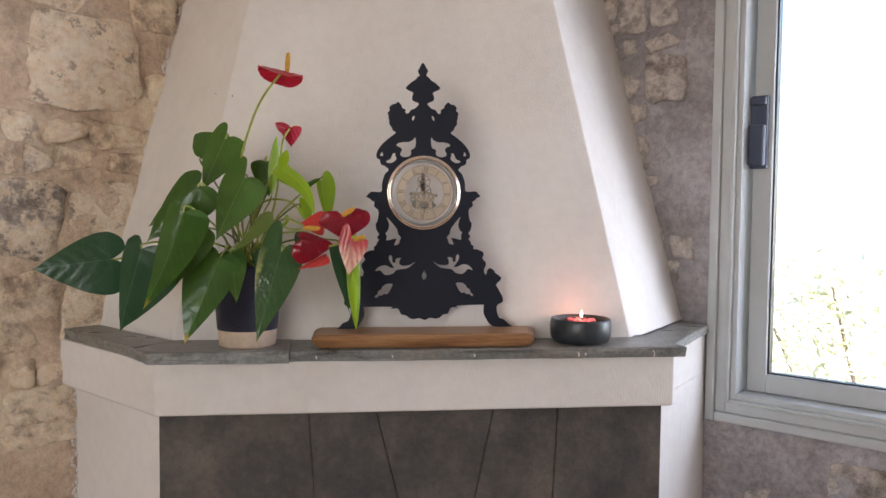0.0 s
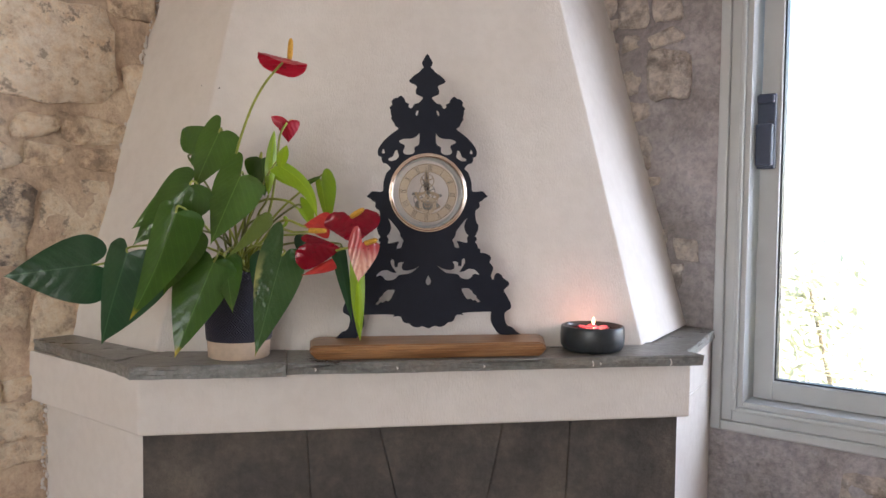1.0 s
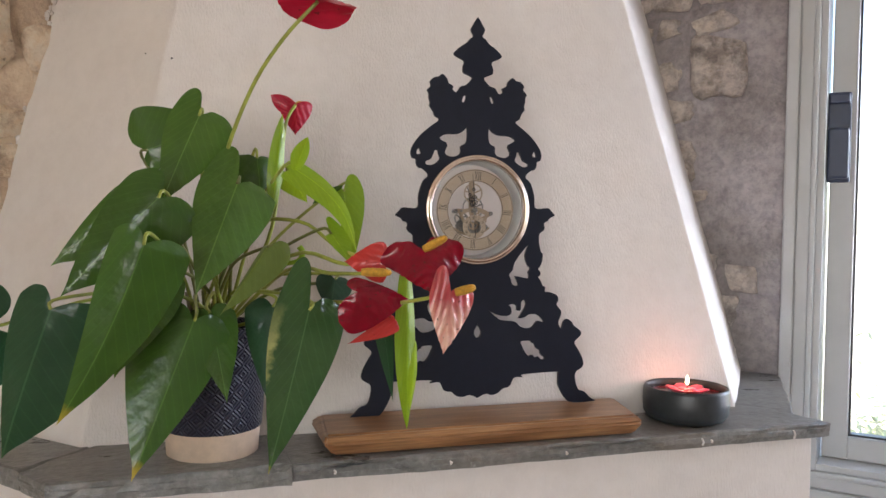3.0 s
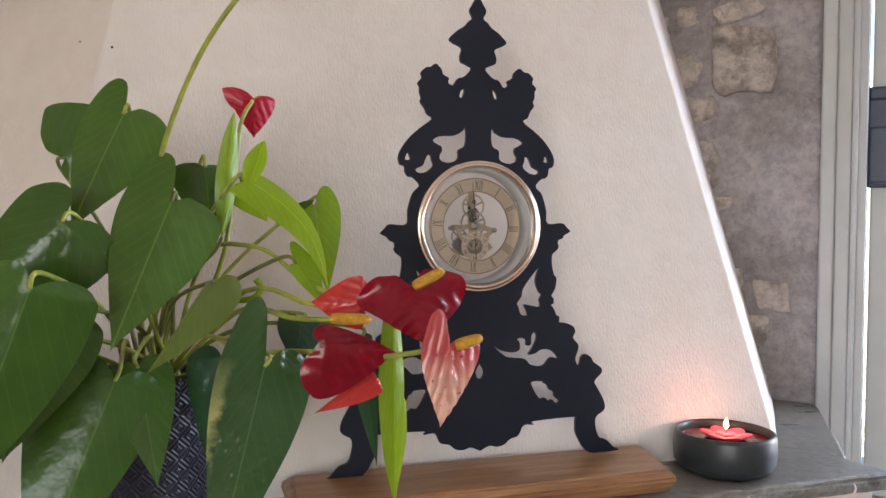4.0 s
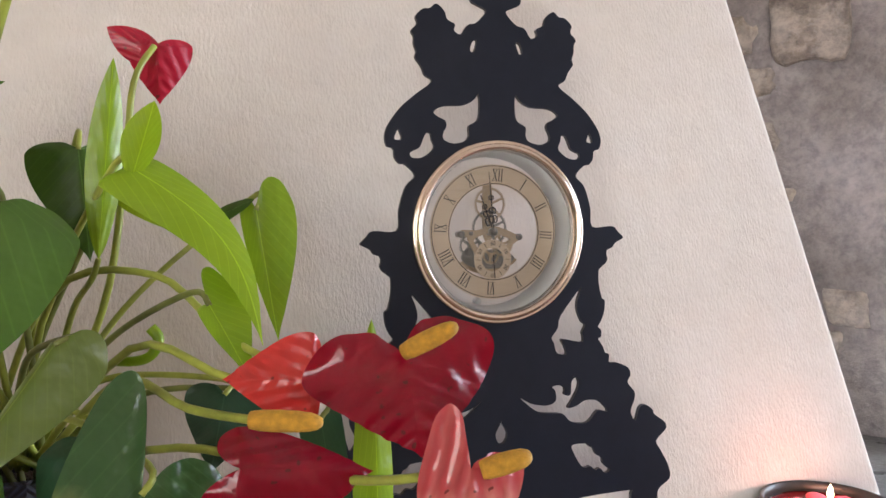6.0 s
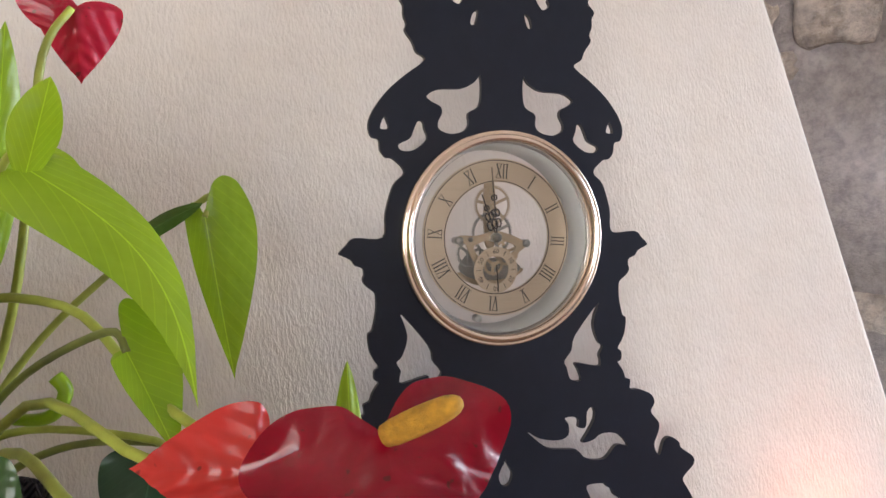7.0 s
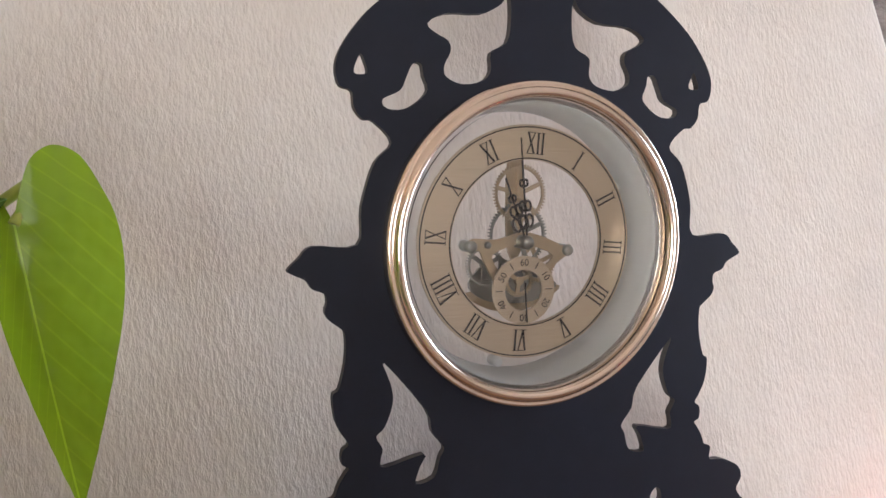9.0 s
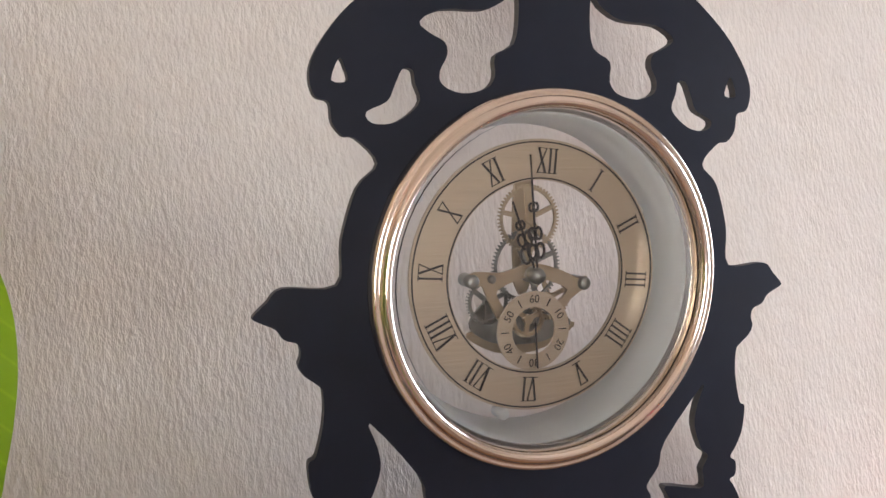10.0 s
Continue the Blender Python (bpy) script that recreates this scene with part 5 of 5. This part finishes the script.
# a curled new shoot, and the dark sheath behind the youngest heart-shaped leaf
stalk("curled_shoot", [(-0.052, 1.490, 1.468), (-0.040, 1.478, 1.470), (-0.033, 1.475, 1.474), (-0.030, 1.476, 1.482), (-0.034, 1.477, 1.488)], 0.0026, 0.0034, YOUNG, plant)
leaf(LEAF, (0.028, 1.546, 1.561), (-0.010, 1.543, 1.537), (0.10, -0.90, 0.40), (0.006, 0.004, 0.0), (0.004, 0.004, 0.0), -0.05, 0.04, stem=False, outline=LANCE)
# papery roots and sheaths round the crown
for k in range(16):
    rnd = random.Random(300 + k)
    a = rnd.uniform(0, 6.28)
    r = rnd.uniform(0.004, 0.030)
    p = Vector((CROWN.x + r * math.cos(a), CROWN.y + r * math.sin(a), 1.362))
    q = p + Vector((rnd.uniform(-0.02, 0.02), rnd.uniform(-0.025, 0.01), rnd.uniform(0.02, 0.07)))
    stalk("sheath", [p, p.lerp(q, 0.5) + Vector((rnd.uniform(-0.006, 0.006), 0, 0.004)), q], 0.0030, 0.0012, DARKSTEM if k % 2 else BARK, plant)

# ---- outside the window ----
bm = bmesh.new()
bmesh.ops.create_circle(bm, cap_ends=True, segments=64, radius=900.0, matrix=Matrix.Translation((0, 0, -3.0)))
tagged(new("ground", finish("ground", bm, GROUND)), "dry pale grass land falling away outside", "ground", kind="structure")


def tree(name, at, height, spread, seed, count):
    rnd = random.Random(seed)
    root = thing(name, "sunlit olive tree with thin grey-green leaves outside the window", "tree", at, "olive trees outside")
    tips = []
    bm = bmesh.new()
    tube(bm, [(0, 0, 0), (0.05, 0.02, height * 0.25), (0.02, 0.06, height * 0.5)], 0.13, 0.08, 8, 4)
    for k in range(11):
        a = 2 * math.pi * k / 11 + rnd.uniform(-0.2, 0.2)
        r = spread * rnd.uniform(0.55, 1.0)
        e = Vector((r * math.cos(a), r * math.sin(a), height * rnd.uniform(0.62, 1.0)))
        m = Vector((0.35 * r * math.cos(a), 0.35 * r * math.sin(a), height * 0.62))
        tube(bm, [(0.02, 0.06, height * 0.45), m, e], 0.045, 0.008, 6, 4)
        tips += [m.lerp(e, t) for t in (0.35, 0.55, 0.75, 0.9, 1.0)]
    part("trunk", bm, BARK, root, smooth=True)
    verts, faces = [], []
    for i in range(count):
        c = rnd.choice(tips) + Vector((rnd.gauss(0, 0.16), rnd.gauss(0, 0.16), rnd.gauss(0, 0.13)))
        d = Vector((rnd.gauss(0, 1), rnd.gauss(0, 1), rnd.gauss(0, 0.8))).normalized()
        w = d.orthogonal().normalized() * rnd.uniform(0.008, 0.014)
        d *= rnd.uniform(0.03, 0.055)
        n = len(verts)
        verts += [c - d, c + w, c + d, c - w]
        faces.append((n, n + 1, n + 2, n + 3))
    me = bpy.data.meshes.new("crown")
    me.from_pydata([tuple(v) for v in verts], [], faces)
    me.materials.append(OUTLEAF)
    ob = new("crown", me)
    ob.parent = root
    ob["kind"] = "stuff"


tree("olive_tree", plan(-3.6, 0.95, -3.17), 4.35, 1.25, 7, 15000)
tree("olive_tree", plan(-5.6, 2.6, -3.22), 4.5, 1.5, 8, 12000)

# ---- stones of the two rubble walls ----
def stone_mesh(corners, seed):
    """One roughly squared stone of a course, its back sunk in the mortar. corners: four places round its middle."""
    rnd = random.Random(seed)
    rim = []
    for k in range(4):
        a, b = np.array(corners[k]), np.array(corners[(k + 1) % 4])
        for t in (0.06, 0.22, 0.40, 0.58, 0.76, 0.92):
            q = a + (b - a) * t
            pull = 0.96 if t in (0.06, 0.92) else 1.0
            rim.append(tuple(q * pull * rnd.uniform(0.90, 1.04)))
    n = len(rim)
    proud = rnd.uniform(0.003, 0.010)
    tilt = (rnd.uniform(-0.05, 0.05), rnd.uniform(-0.05, 0.05))
    verts, faces = [], []
    for scale, depth in ((1.0, -0.016), (0.992, 0.2 * proud), (0.962, 0.85 * proud), (0.6, proud)):
        for x, z in rim:
            q = Vector((x * 16, z * 16, seed * 1.7 + scale))
            k = 1 + 0.06 * noise.noise(q)
            d = depth + (0.007 * noise.noise(q * 1.3) + tilt[0] * x + tilt[1] * z if depth > 0 else 0)
            verts.append((x * scale * k, z * scale * k, d))
    verts.append((0, 0, proud))
    for j in range(3):
        for k in range(n):
            a, b = j * n + k, j * n + (k + 1) % n
            faces.append((a, b, b + n, a + n))
    for k in range(n):
        faces.append((3 * n + k, 3 * n + (k + 1) % n, 4 * n))
    me = bpy.data.meshes.new("stone")
    me.from_pydata(verts, [], faces)
    me.polygons.foreach_set("use_smooth", [True] * len(me.polygons))
    return me


def lay_courses(wall, along, inward, span, courses, widths, seed, fixed=()):
    """Rough courses between the heights given; each is cut into stones of uneven width with mortar between."""
    rnd = random.Random(seed)
    count = 0
    for z0, z1 in zip(courses, courses[1:]):
        cuts = next((list(c) for z, c in fixed if abs(z - z0) < 0.01), None)
        if cuts is None:
            cuts = [span[0] + rnd.uniform(0, 0.1)]
            while cuts[-1] < span[1]:
                cuts.append(cuts[-1] + rnd.uniform(*widths) * (0.6 if z1 - z0 < 0.1 else 1.0))
        for a0, a1 in zip(cuts, cuts[1:]):
            if a1 > span[1]:
                continue
            pieces = [(a0, a1, z0, z1)]
            if rnd.random() < 0.25 and z1 - z0 > 0.12:      # two thin stones in place of one
                zm = z0 + (z1 - z0) * rnd.uniform(0.35, 0.65)
                pieces = [(a0, a1, z0, zm), (a0, a1, zm, z1)]
            for b0, b1, y0, y1 in pieces:
                ca, cz = (b0 + b1) / 2, (y0 + y1) / 2
                crust = wall is wall_left and abs(ca - 1.29) + abs(cz - 1.49) < 0.16
                if rnd.random() < 0.24 and not crust:
                    continue                               # only mortar here
                g = [rnd.uniform(0.001, 0.008) for _ in range(4)]
                j = lambda: rnd.uniform(-0.020, 0.020)
                c = [(b0 + g[0] - ca + j(), y0 + g[1] - cz + j()), (b1 - g[2] - ca + j(), y0 + g[1] - cz + j()), (b1 - g[2] - ca + j(), y1 - g[3] - cz + j()), (b0 + g[0] - ca + j(), y1 - g[3] - cz + j())]
                me = stone_mesh(c, seed * 100 + count)
                dark = rnd.random() < 0.14 or crust
                me.materials.append(HAZESTONE if wall is wall_right else PALESTONE if (b1 - b0) * (y1 - y0) > 0.04 else DARKSTONE if dark else STONE)
                p = CORNER + along * ca
                ob = new("stone", me)
                ob.matrix_world = Matrix(((along.x, 0, inward.x, p.x), (along.y, 0, inward.y, p.y), (0, 1, 0, cz), (0, 0, 0, 1)))
                ob.parent = wall
                count += 1


lay_courses(wall_left, ALONG_L, -NL, (0.74, 2.0), (0.50, 0.62, 0.80, 0.95, 1.10, 1.165, 1.37, 1.57, 1.635, 1.705, 1.94, 2.02, 2.20, 2.38), (0.10, 0.30), 11, [(1.705, (0.76, 0.86, 1.015, 1.305, 1.37, 1.55, 1.75))])
lay_courses(wall_right, ALONG_R, -NR, (0.60, 1.0), (0.86, 0.97, 1.08, 1.22, 1.29, 1.38, 1.45, 1.56, 1.62, 1.73, 1.80, 1.93, 1.98, 2.12, 2.30), (0.08, 0.22), 12)
lay_courses(wall_right, ALONG_R, -NR, (1.04, 1.9), (0.50, 0.62, 0.74, 0.82, 0.925), (0.10, 0.28), 13)
